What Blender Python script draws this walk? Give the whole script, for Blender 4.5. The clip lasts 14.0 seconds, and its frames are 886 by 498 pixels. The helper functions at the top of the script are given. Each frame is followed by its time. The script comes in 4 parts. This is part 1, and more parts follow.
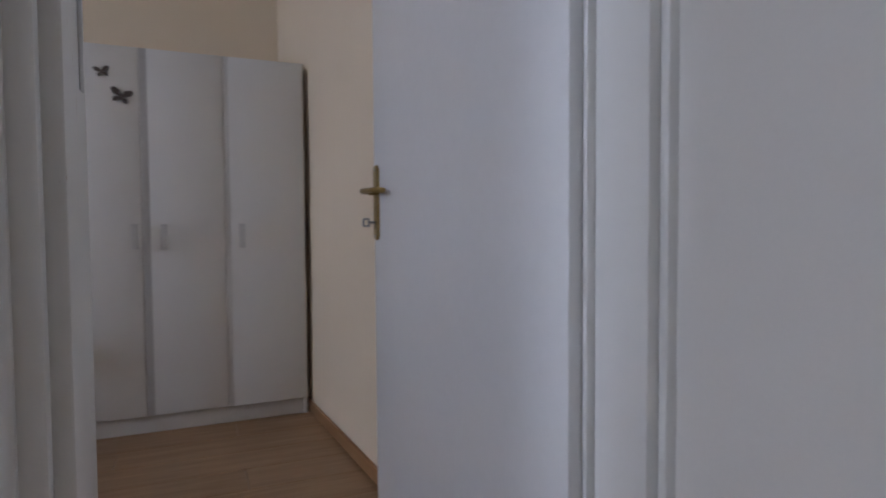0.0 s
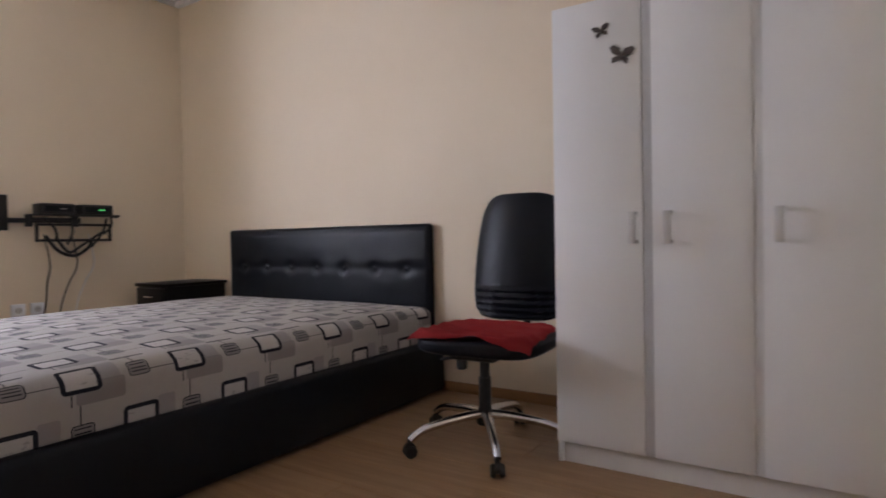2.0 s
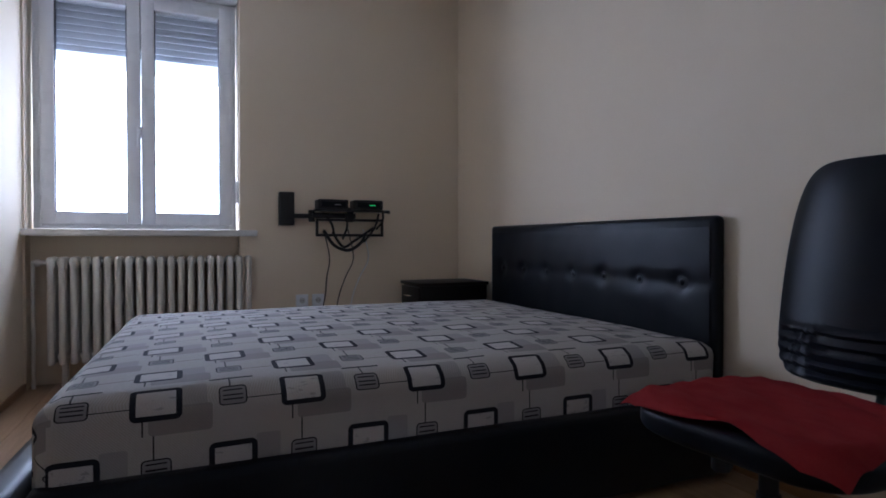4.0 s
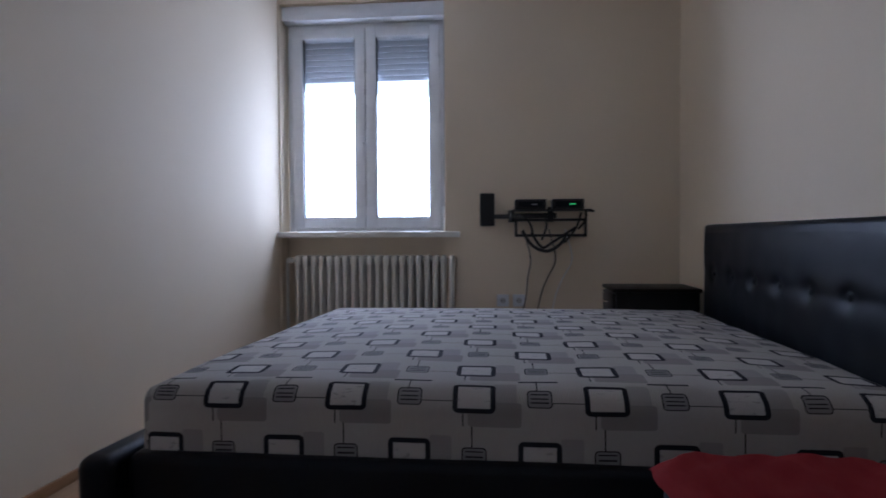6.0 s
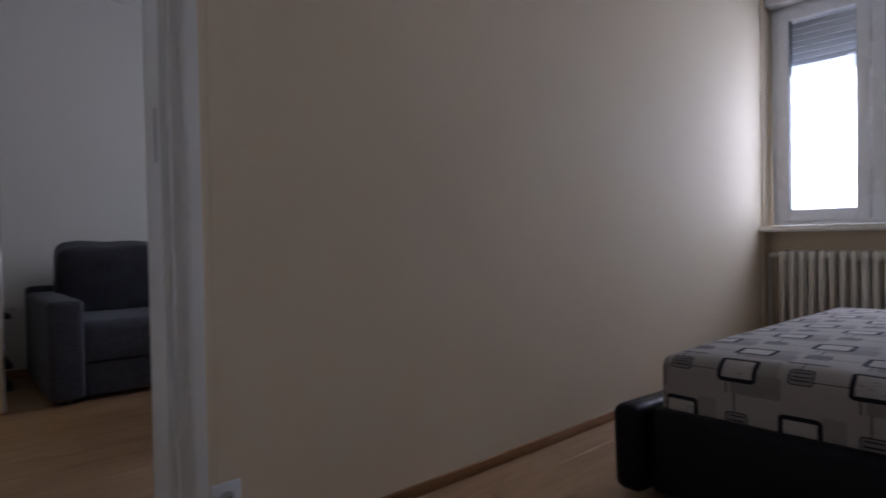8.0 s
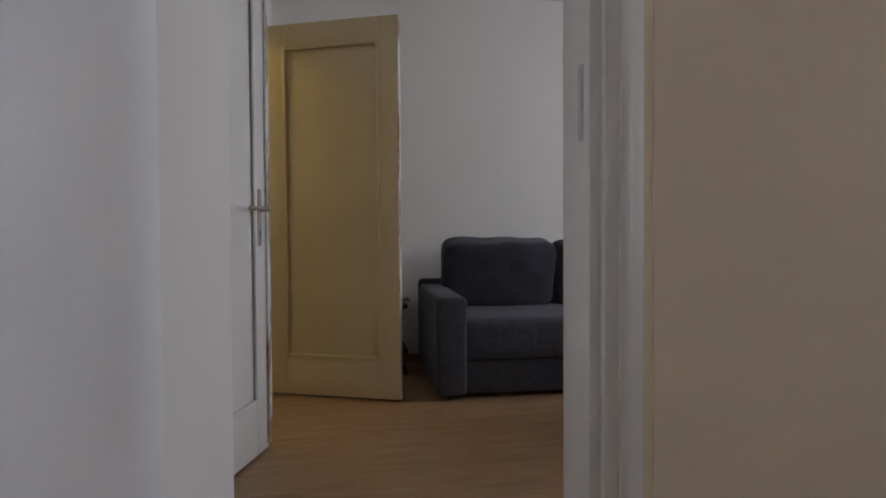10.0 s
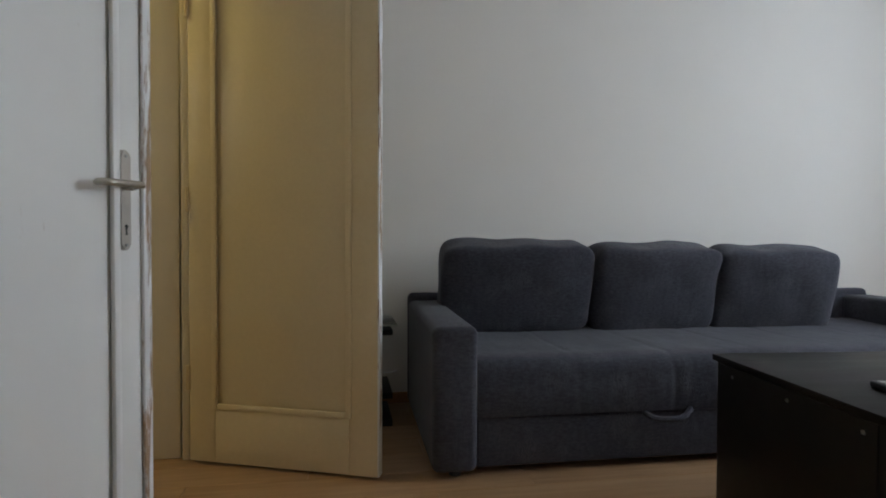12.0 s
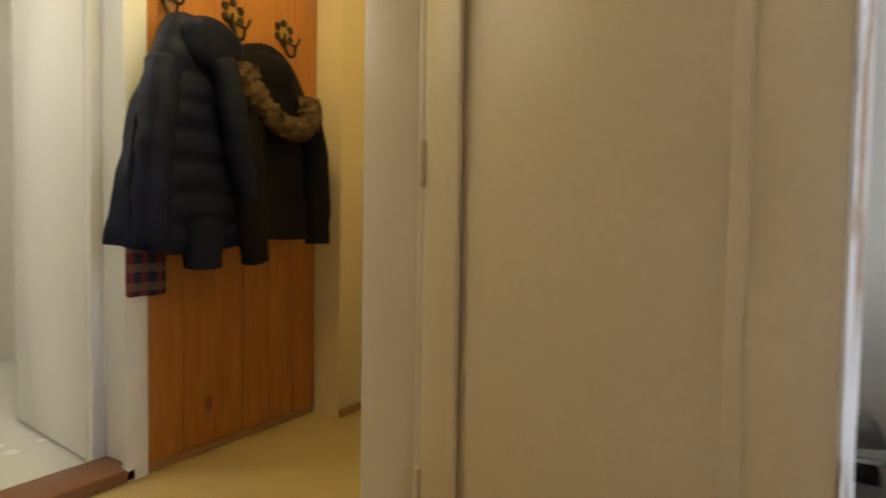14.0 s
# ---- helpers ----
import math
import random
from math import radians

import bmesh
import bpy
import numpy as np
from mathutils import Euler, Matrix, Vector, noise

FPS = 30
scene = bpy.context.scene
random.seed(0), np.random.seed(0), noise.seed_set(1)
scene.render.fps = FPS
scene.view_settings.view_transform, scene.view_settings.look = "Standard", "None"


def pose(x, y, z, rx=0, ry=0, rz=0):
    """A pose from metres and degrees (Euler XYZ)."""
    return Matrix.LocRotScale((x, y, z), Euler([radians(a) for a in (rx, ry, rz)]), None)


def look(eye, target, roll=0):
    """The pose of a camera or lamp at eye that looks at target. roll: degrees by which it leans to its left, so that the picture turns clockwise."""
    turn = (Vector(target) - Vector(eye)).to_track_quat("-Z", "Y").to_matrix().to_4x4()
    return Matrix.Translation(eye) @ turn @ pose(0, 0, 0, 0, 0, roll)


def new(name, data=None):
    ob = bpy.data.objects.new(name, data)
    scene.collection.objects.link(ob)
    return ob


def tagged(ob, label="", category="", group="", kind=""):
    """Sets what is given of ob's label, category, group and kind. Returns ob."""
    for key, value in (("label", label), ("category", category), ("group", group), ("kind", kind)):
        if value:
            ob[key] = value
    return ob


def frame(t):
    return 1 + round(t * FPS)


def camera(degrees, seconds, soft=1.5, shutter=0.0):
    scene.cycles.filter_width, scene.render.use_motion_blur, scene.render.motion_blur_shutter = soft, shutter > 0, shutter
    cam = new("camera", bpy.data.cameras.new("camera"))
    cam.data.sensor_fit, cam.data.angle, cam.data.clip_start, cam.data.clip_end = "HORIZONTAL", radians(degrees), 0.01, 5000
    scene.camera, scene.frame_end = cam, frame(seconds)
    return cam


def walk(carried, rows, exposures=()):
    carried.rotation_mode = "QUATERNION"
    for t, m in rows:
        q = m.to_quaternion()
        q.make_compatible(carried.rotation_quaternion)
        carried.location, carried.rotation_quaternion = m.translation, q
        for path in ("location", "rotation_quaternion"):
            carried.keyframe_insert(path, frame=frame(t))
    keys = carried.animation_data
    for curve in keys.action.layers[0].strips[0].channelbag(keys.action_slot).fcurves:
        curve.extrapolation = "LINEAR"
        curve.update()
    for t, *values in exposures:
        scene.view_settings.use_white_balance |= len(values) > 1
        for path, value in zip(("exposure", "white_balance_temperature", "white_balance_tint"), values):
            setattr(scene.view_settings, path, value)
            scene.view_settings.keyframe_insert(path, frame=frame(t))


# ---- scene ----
cam = camera(74.4, 14.0, soft=1.7, shutter=0.3)
PATH = [
    (0, (-0.23, -0.829, 0.942), (0.554, 1.009, 0.86), -0.4),
    (0.5, (-0.007, -0.708, 0.924), (0.219, 1.278, 0.852), -0.8),
    (1, (0.115, -0.469, 0.896), (-0.156, 1.511, 0.835), -1.2),
    (1.5, (0.122, -0.265, 0.878), (-0.579, 1.608, 0.833), -1.4),
    (2, (0.086, -0.016, 0.867), (-1.001, 1.663, 0.836), -1.0),
    (2.5, (-0.01, 0.204, 0.856), (-1.414, 1.628, 0.836), -0.9),
    (3, (-0.099, 0.421, 0.855), (-1.693, 1.629, 0.836), -0.5),
    (5.5, (-0.215, 1.519, 0.903), (-2.21, 1.634, 0.863), -0.2),
    (6, (-0.19, 1.618, 0.914), (-2.17, 1.426, 0.867), -0.3),
    (6.5, (-0.116, 1.672, 0.906), (-2.02, 1.107, 0.855), -0.2),
    (7, (-0.032, 1.655, 0.898), (-1.835, 0.833, 0.846), -0.3),
    (7.5, (0.075, 1.63, 0.909), (-1.52, 0.466, 0.858), -0.8),
    (8, (0.117, 1.575, 0.891), (-1.208, 0.107, 0.857), -1.0),
    (8.5, (0.145, 1.56, 0.934), (-0.816, -0.172, 0.862), -1.8),
    (9, (0.138, 1.435, 0.937), (-0.461, -0.472, 0.871), -1.5),
    (11.5, (-0.041, 0.193, 0.92), (-0.28, -1.792, 0.877), -0.0),
    (12, (-0.064, -0.057, 0.927), (-0.407, -2.027, 0.883), 0.2),
    (12.5, (-0.103, -0.398, 0.921), (-0.397, -2.376, 0.887), 0.3),
    (13, (-0.11, -0.754, 0.93), (-0.159, -2.753, 0.892), 0.1),
    (13.5, (-0.148, -1.14, 0.963), (0.329, -3.08, 0.875), 0.5),
    (14, (-0.15, -1.488, 0.939), (0.88, -3.2, 0.856), 1.0),
]
EXPO = [(0, -0.15, 5800, 9), (0.5, 0.05, 5950, 11), (1, 0.1, 6150, 13), (1.5, 0.38, 6250, 13), (2.5, 0.62, 5950, 11), (3, 0.32, 5550, 10), (5.5, -0.58, 5050, 8), (6.5, -0.38, 5200, 10), (7.5, -0.6, 5450, 11), (8.4, -0.78, 5900, 11), (9, -0.4, 6250, 12), (11.5, 0.05, 6050, 0), (12.5, 0.4, 6100, 0), (13.5, 0.8, 6150, 4), (14, 1.0, 6300, 4)]
walk(cam, [(t, look(e, g, r)) for t, e, g, r in PATH], EXPO)

# ---- world and light ----
world = bpy.data.worlds.new("world")
scene.world = world
world.use_nodes = True
wt = world.node_tree
sky = wt.nodes.new("ShaderNodeTexSky")
sky.sky_type, sky.sun_disc = "NISHITA", False
sky.sun_elevation, sky.sun_rotation = radians(40), radians(60)
bg = wt.nodes["Background"]
wt.links.new(sky.outputs[0], bg.inputs[0])
bg.inputs[1].default_value = 0.12


def lamp(name, kind, energy, m, color=(1, 1, 1), size=0.1, size_y=None):
    d = bpy.data.lights.new(name, kind)
    d.energy, d.color = energy, color
    if kind == "AREA":
        d.shape, d.size, d.size_y = "RECTANGLE", size, size_y or size
    elif kind == "SUN":
        d.angle = size
    else:
        d.shadow_soft_size = size
    ob = new(name, d)
    ob.matrix_world = m
    return ob


lamp("sun", "SUN", 1.0, look((6, 6, 8), (0, 0, 0)), (1, 0.97, 0.92), radians(12))
# daylight in the openings of the two facade windows
lamp("window_daylight", "AREA", 50, look((-4.68, 0.65, 1.50), (0, 2.0, 1.2)), (0.82, 0.84, 1.0), 1.1, 1.0)
lamp("window_daylight", "AREA", 38, look((-4.55, -1.6, 1.75), (0, -2.0, 1.0)), (0.82, 0.85, 1.0), 1.3, 1.4)
HALL = lamp("hall_lamp_light", "POINT", 10.5, Matrix.Translation((1.25, -2.6, 2.42)), (1.0, 0.76, 0.29), 0.10)
lamp("side_room_light", "POINT", 13, Matrix.Translation((2.75, -1.7, 2.35)), (1.0, 0.90, 0.74), 0.12)


# ---- materials ----
class NG:
    def __init__(self, name):
        self.m = bpy.data.materials.new(name)
        self.m.use_nodes = True
        self.t = self.m.node_tree
        self.b = self.t.nodes["Principled BSDF"]

    def n(self, kind, **kw):
        return self.t.nodes.new("ShaderNode" + kind)

    def put(self, v, sock):
        if hasattr(v, "is_output"):
            self.t.links.new(v, sock)
        else:
            sock.default_value = v

    def math(self, op, a, b=0.0, c=None):
        k = self.n("Math")
        k.operation = op
        self.put(a, k.inputs[0])
        self.put(b, k.inputs[1])
        if c is not None:
            self.put(c, k.inputs[2])
        return k.outputs[0]

    def mix(self, f, a, b):
        k = self.n("Mix")
        k.data_type = "RGBA"
        self.put(f, k.inputs[0])
        self.put((*a, 1) if isinstance(a, tuple) else a, k.inputs[6])
        self.put((*b, 1) if isinstance(b, tuple) else b, k.inputs[7])
        return k.outputs[2]

    def coord(self, scale=(1, 1, 1)):
        c, k = self.n("TexCoord"), self.n("Mapping")
        self.t.links.new(c.outputs["Object"], k.inputs[0])
        k.inputs["Scale"].default_value = scale
        return k.outputs[0]

    def noise(self, scale, detail=4.0, vec=None, rough=0.55):
        k = self.n("TexNoise")
        self.put(vec if vec is not None else self.coord(), k.inputs["Vector"])
        k.inputs["Scale"].default_value, k.inputs["Detail"].default_value, k.inputs["Roughness"].default_value = scale, detail, rough
        return k.outputs["Fac"]

    def ramp(self, f, lo, hi):
        k = self.n("MapRange")
        self.put(f, k.inputs[0])
        k.inputs[1].default_value, k.inputs[2].default_value = lo, hi
        return k.outputs[0]

    def bump(self, h, strength, dist):
        k = self.n("Bump")
        k.inputs["Strength"].default_value, k.inputs["Distance"].default_value = strength, dist
        self.put(h, k.inputs["Height"])
        self.t.links.new(k.outputs[0], self.b.inputs["Normal"])

    def out(self, color, rough=0.5, metal=0.0, spec=0.5):
        self.put((*color, 1) if isinstance(color, tuple) else color, self.b.inputs["Base Color"])
        self.put(rough, self.b.inputs["Roughness"])
        self.b.inputs["Metallic"].default_value = metal
        self.b.inputs["Specular IOR Level"].default_value = spec
        return self.m


def surface(name, a, b, rough=0.5, scale=3.0, fine=60.0, bump=0.05, metal=0.0, stretch=(1, 1, 1), spec=0.5, dist=0.002):
    g = NG(name)
    v = g.coord(stretch)
    big, small = g.noise(scale, 3, v), g.noise(fine, 4, v)
    f = g.math("MULTIPLY_ADD", small, 0.4, g.math("MULTIPLY", big, 0.6))
    c = g.mix(g.ramp(f, 0.3, 0.7), a, b)
    r = g.math("MULTIPLY_ADD", big, 0.16, rough - 0.08)
    g.bump(small, bump, dist)
    return g.out(c, r, metal, spec)


M_CREAM = surface("cream_wall_paint", (0.80, 0.685, 0.52), (0.76, 0.64, 0.475), 0.8, 1.2, 140, 0.12, spec=0.25)
M_WALLW = surface("pale_wall_paint", (0.80, 0.77, 0.72), (0.76, 0.735, 0.69), 0.8, 1.2, 140, 0.12, spec=0.25)
M_CEIL = surface("ceiling_paint", (0.82, 0.81, 0.79), (0.79, 0.78, 0.76), 0.85, 1.5, 120, 0.1, spec=0.2)
M_WHITE = surface("white_gloss_paint", (0.80, 0.80, 0.79), (0.76, 0.76, 0.75), 0.32, 2.0, 40, 0.05)
M_GLOSS = surface("white_lacquer", (0.80, 0.79, 0.77), (0.77, 0.76, 0.74), 0.17, 2.0, 40, 0.03)
M_WARDROBE = surface("white_laminate_board", (0.78, 0.77, 0.75), (0.75, 0.74, 0.72), 0.42, 2.0, 90, 0.03)
M_EDGE = surface("grey_edge_strip", (0.56, 0.55, 0.54), (0.50, 0.49, 0.48), 0.5, 4.0, 90, 0.03)
M_EDGEPALE = surface("pale_grey_edge_strip", (0.70, 0.69, 0.67), (0.66, 0.65, 0.63), 0.5, 4.0, 90, 0.03)
M_HANDLE = surface("satin_aluminium", (0.72, 0.72, 0.72), (0.62, 0.62, 0.62), 0.42, 10.0, 120, 0.05, 1.0)
M_PVC = surface("white_plastic_frame", (0.82, 0.83, 0.85), (0.79, 0.80, 0.82), 0.28, 3.0, 90, 0.02)
M_RAD = surface("cream_radiator_enamel", (0.80, 0.77, 0.70), (0.74, 0.71, 0.63), 0.4, 5.0, 60, 0.06)
M_LEATHER = surface("black_leatherette", (0.002, 0.003, 0.006), (0.004, 0.0055, 0.010), 0.42, 4.0, 260, 0.35, dist=0.001, spec=0.22)
M_BLACK = surface("black_plastic", (0.006, 0.006, 0.007), (0.010, 0.010, 0.012), 0.45, 6.0, 120, 0.1)
M_BLACKWOOD = surface("black_wood_veneer", (0.005, 0.004, 0.004), (0.009, 0.0075, 0.007), 0.45, 3.0, 40, 0.1, stretch=(1, 8, 8), spec=0.22)
M_CHROME = surface("chrome", (0.80, 0.80, 0.82), (0.72, 0.72, 0.74), 0.16, 5.0, 80, 0.01, 1.0)
M_BRASS = surface("worn_brass", (0.50, 0.36, 0.14), (0.36, 0.25, 0.09), 0.34, 18.0, 90, 0.08, 1.0)
M_NICKEL = surface("brushed_nickel", (0.52, 0.48, 0.42), (0.44, 0.40, 0.35), 0.38, 10.0, 120, 0.05, 1.0)
M_IRON = surface("aged_cast_metal", (0.10, 0.075, 0.04), (0.03, 0.025, 0.02), 0.4, 40.0, 120, 0.2, 0.8)
M_STEEL = surface("steel", (0.45, 0.44, 0.43), (0.34, 0.33, 0.32), 0.35, 9.0, 120, 0.05, 1.0)
M_OAKTRIM = surface("brown_skirting_wood", (0.38, 0.205, 0.09), (0.28, 0.14, 0.055), 0.42, 3.0, 30, 0.1, stretch=(1, 1, 12))
M_OAKDARK = surface("brown_threshold_wood", (0.25, 0.11, 0.05), (0.17, 0.07, 0.03), 0.45, 3.0, 30, 0.1)
M_RED = surface("red_ribbed_cloth", (0.46, 0.05, 0.05), (0.35, 0.03, 0.035), 0.92, 8.0, 220, 0.6, stretch=(1, 3, 1), spec=0.1)
M_LINO = surface("ochre_linoleum", (0.56, 0.43, 0.20), (0.48, 0.36, 0.16), 0.38, 3.0, 90, 0.06)
M_TILEW = surface("white_floor_tile", (0.74, 0.73, 0.70), (0.70, 0.69, 0.66), 0.25, 3.0, 60, 0.03)
M_SHUTTER = surface("grey_shutter_slat", (0.50, 0.52, 0.56), (0.45, 0.47, 0.51), 0.5, 4.0, 90, 0.03)
M_DOWN = surface("navy_quilted_nylon", (0.003, 0.005, 0.020), (0.006, 0.009, 0.032), 0.6, 9.0, 70, 0.4, dist=0.004, spec=0.22)
M_COAT = surface("black_wool", (0.008, 0.007, 0.008), (0.014, 0.012, 0.013), 0.9, 8.0, 200, 0.5, spec=0.1)
M_FUR = surface("brown_fur", (0.20, 0.13, 0.065), (0.08, 0.05, 0.025), 0.95, 22.0, 160, 1.0, dist=0.01, spec=0.1)
M_FACADE = surface("distant_facade", (0.62, 0.63, 0.64), (0.56, 0.57, 0.58), 0.9, 0.1, 2.0, 0.0)
M_GRASS = surface("outdoor_ground", (0.11, 0.115, 0.10), (0.08, 0.085, 0.075), 0.9, 0.2, 8.0, 0.1)


def aged_paint():
    g = NG("aged_door_paint")
    v = g.coord()
    chips = g.ramp(g.noise(26, 6, g.coord((1, 1, 0.22)), 0.7), 0.66, 0.70)
    edge = g.ramp(g.noise(3.0, 3, v), 0.45, 0.62)
    f = g.math("MULTIPLY", chips, edge)
    base = g.mix(g.noise(2.2, 4, v), (0.80, 0.79, 0.76), (0.72, 0.70, 0.65))
    g.bump(g.math("MULTIPLY_ADD", f, -0.8, g.noise(45, 3, v)), 0.25, 0.002)
    return g.out(g.mix(f, base, (0.42, 0.33, 0.23)), g.math("MULTIPLY_ADD", f, 0.3, 0.33))


def chipped_edge():
    g = NG("chipped_door_edge")
    f = g.ramp(g.noise(30, 6, g.coord((1, 1, 0.10)), 0.75), 0.50, 0.56)
    c = g.mix(g.noise(60, 3), (0.45, 0.31, 0.19), (0.30, 0.20, 0.12))
    g.bump(f, 0.6, 0.003)
    return g.out(g.mix(f, (0.80, 0.79, 0.77), c), g.math("MULTIPLY_ADD", f, 0.4, 0.35))


M_AGED, M_CHIP = aged_paint(), chipped_edge()
M_IVORY = surface("ivory_frame_paint", (0.79, 0.71, 0.58), (0.74, 0.66, 0.53), 0.34, 2.5, 60, 0.08)
M_YDOOR = surface("ivory_door_paint", (0.74, 0.62, 0.40), (0.67, 0.55, 0.34), 0.36, 2.5, 60, 0.08)


def laminate():
    g = NG("oak_laminate")
    info = g.n("ObjectInfo")
    c = g.n("TexCoord")
    off = g.n("VectorMath")
    off.operation = "ADD"
    comb = g.n("CombineXYZ")
    g.put(g.math("MULTIPLY", info.outputs["Random"], 37.0), comb.inputs[1])
    g.t.links.new(c.outputs["Object"], off.inputs[0])
    g.t.links.new(comb.outputs[0], off.inputs[1])
    mp = g.n("Mapping")
    g.t.links.new(off.outputs[0], mp.inputs[0])
    mp.inputs["Scale"].default_value = (0.7, 9.0, 1.0)
    grain = g.noise(3.0, 7, mp.outputs[0], 0.65)
    mp2 = g.n("Mapping")
    g.t.links.new(off.outputs[0], mp2.inputs[0])
    mp2.inputs["Scale"].default_value = (4.0, 110.0, 1.0)
    fine = g.noise(2.0, 3, mp2.outputs[0])
    base = g.mix(g.ramp(grain, 0.35, 0.68), (0.41, 0.255, 0.135), (0.285, 0.165, 0.08))
    base = g.mix(g.math("MULTIPLY", g.ramp(fine, 0.5, 0.75), 0.35), base, (0.22, 0.12, 0.055))
    base = g.mix(g.math("MULTIPLY", info.outputs["Random"], 0.22), base, (0.48, 0.33, 0.20))
    g.bump(fine, 0.06, 0.001)
    return g.out(base, g.math("MULTIPLY_ADD", grain, 0.12, 0.27))


M_FLOOR = laminate()


def pine():
    g = NG("knotty_pine")
    info = g.n("ObjectInfo")
    v = g.coord((6, 6, 0.8))
    w = g.noise(4, 6, v, 0.6)
    c = g.mix(g.ramp(w, 0.3, 0.7), (0.52, 0.215, 0.045), (0.36, 0.125, 0.022))
    knot = g.n("TexVoronoi")
    g.put(g.coord((5.0, 5.0, 2.6)), knot.inputs["Vector"])
    knot.inputs["Scale"].default_value = 1.0
    k = g.ramp(knot.outputs["Distance"], 0.12, 0.05)
    c = g.mix(g.math("MULTIPLY", k, 0.85), c, (0.11, 0.035, 0.01))
    c = g.mix(g.math("MULTIPLY", info.outputs["Random"], 0.3), c, (0.30, 0.10, 0.02))
    g.bump(w, 0.1, 0.001)
    return g.out(c, 0.38)


M_PINE = pine()


def cushion_fabric(name, a, b):
    g = NG(name)
    v = g.coord()
    wig = g.n("TexWave")
    g.put(v, wig.inputs["Vector"])
    wig.inputs["Scale"].default_value, wig.inputs["Distortion"].default_value = 26, 14
    wig.inputs["Detail"].default_value, wig.inputs["Detail Scale"].default_value = 3, 1.6
    patch = g.ramp(g.noise(7, 3, v), 0.50, 0.66)
    f = g.math("MULTIPLY", wig.outputs["Fac"], patch)
    weave = g.noise(260, 2, v)
    c = g.mix(g.noise(3.5, 5, v), a, b)
    c = g.mix(g.math("MULTIPLY", f, 0.28), c, (0.15, 0.15, 0.17))
    fold = g.noise(9, 3, g.coord((2.6, 1, 0.5)))
    nap = g.ramp(g.noise(55, 4, g.coord((1, 1, 2.2))), 0.35, 0.75)
    c = g.mix(g.math("MULTIPLY", nap, 0.55), c, (0.085, 0.085, 0.105))
    g.bump(g.math("ADD", g.math("MULTIPLY_ADD", f, 0.3, weave), g.math("MULTIPLY", fold, 2.5)), 0.5, 0.003)
    m = g.out(c, 0.88, spec=0.25)
    g.b.inputs["Sheen Weight"].default_value = 0.12
    return m


M_SOFA = cushion_fabric("grey_sofa_velour", (0.046, 0.046, 0.062), (0.027, 0.027, 0.037))


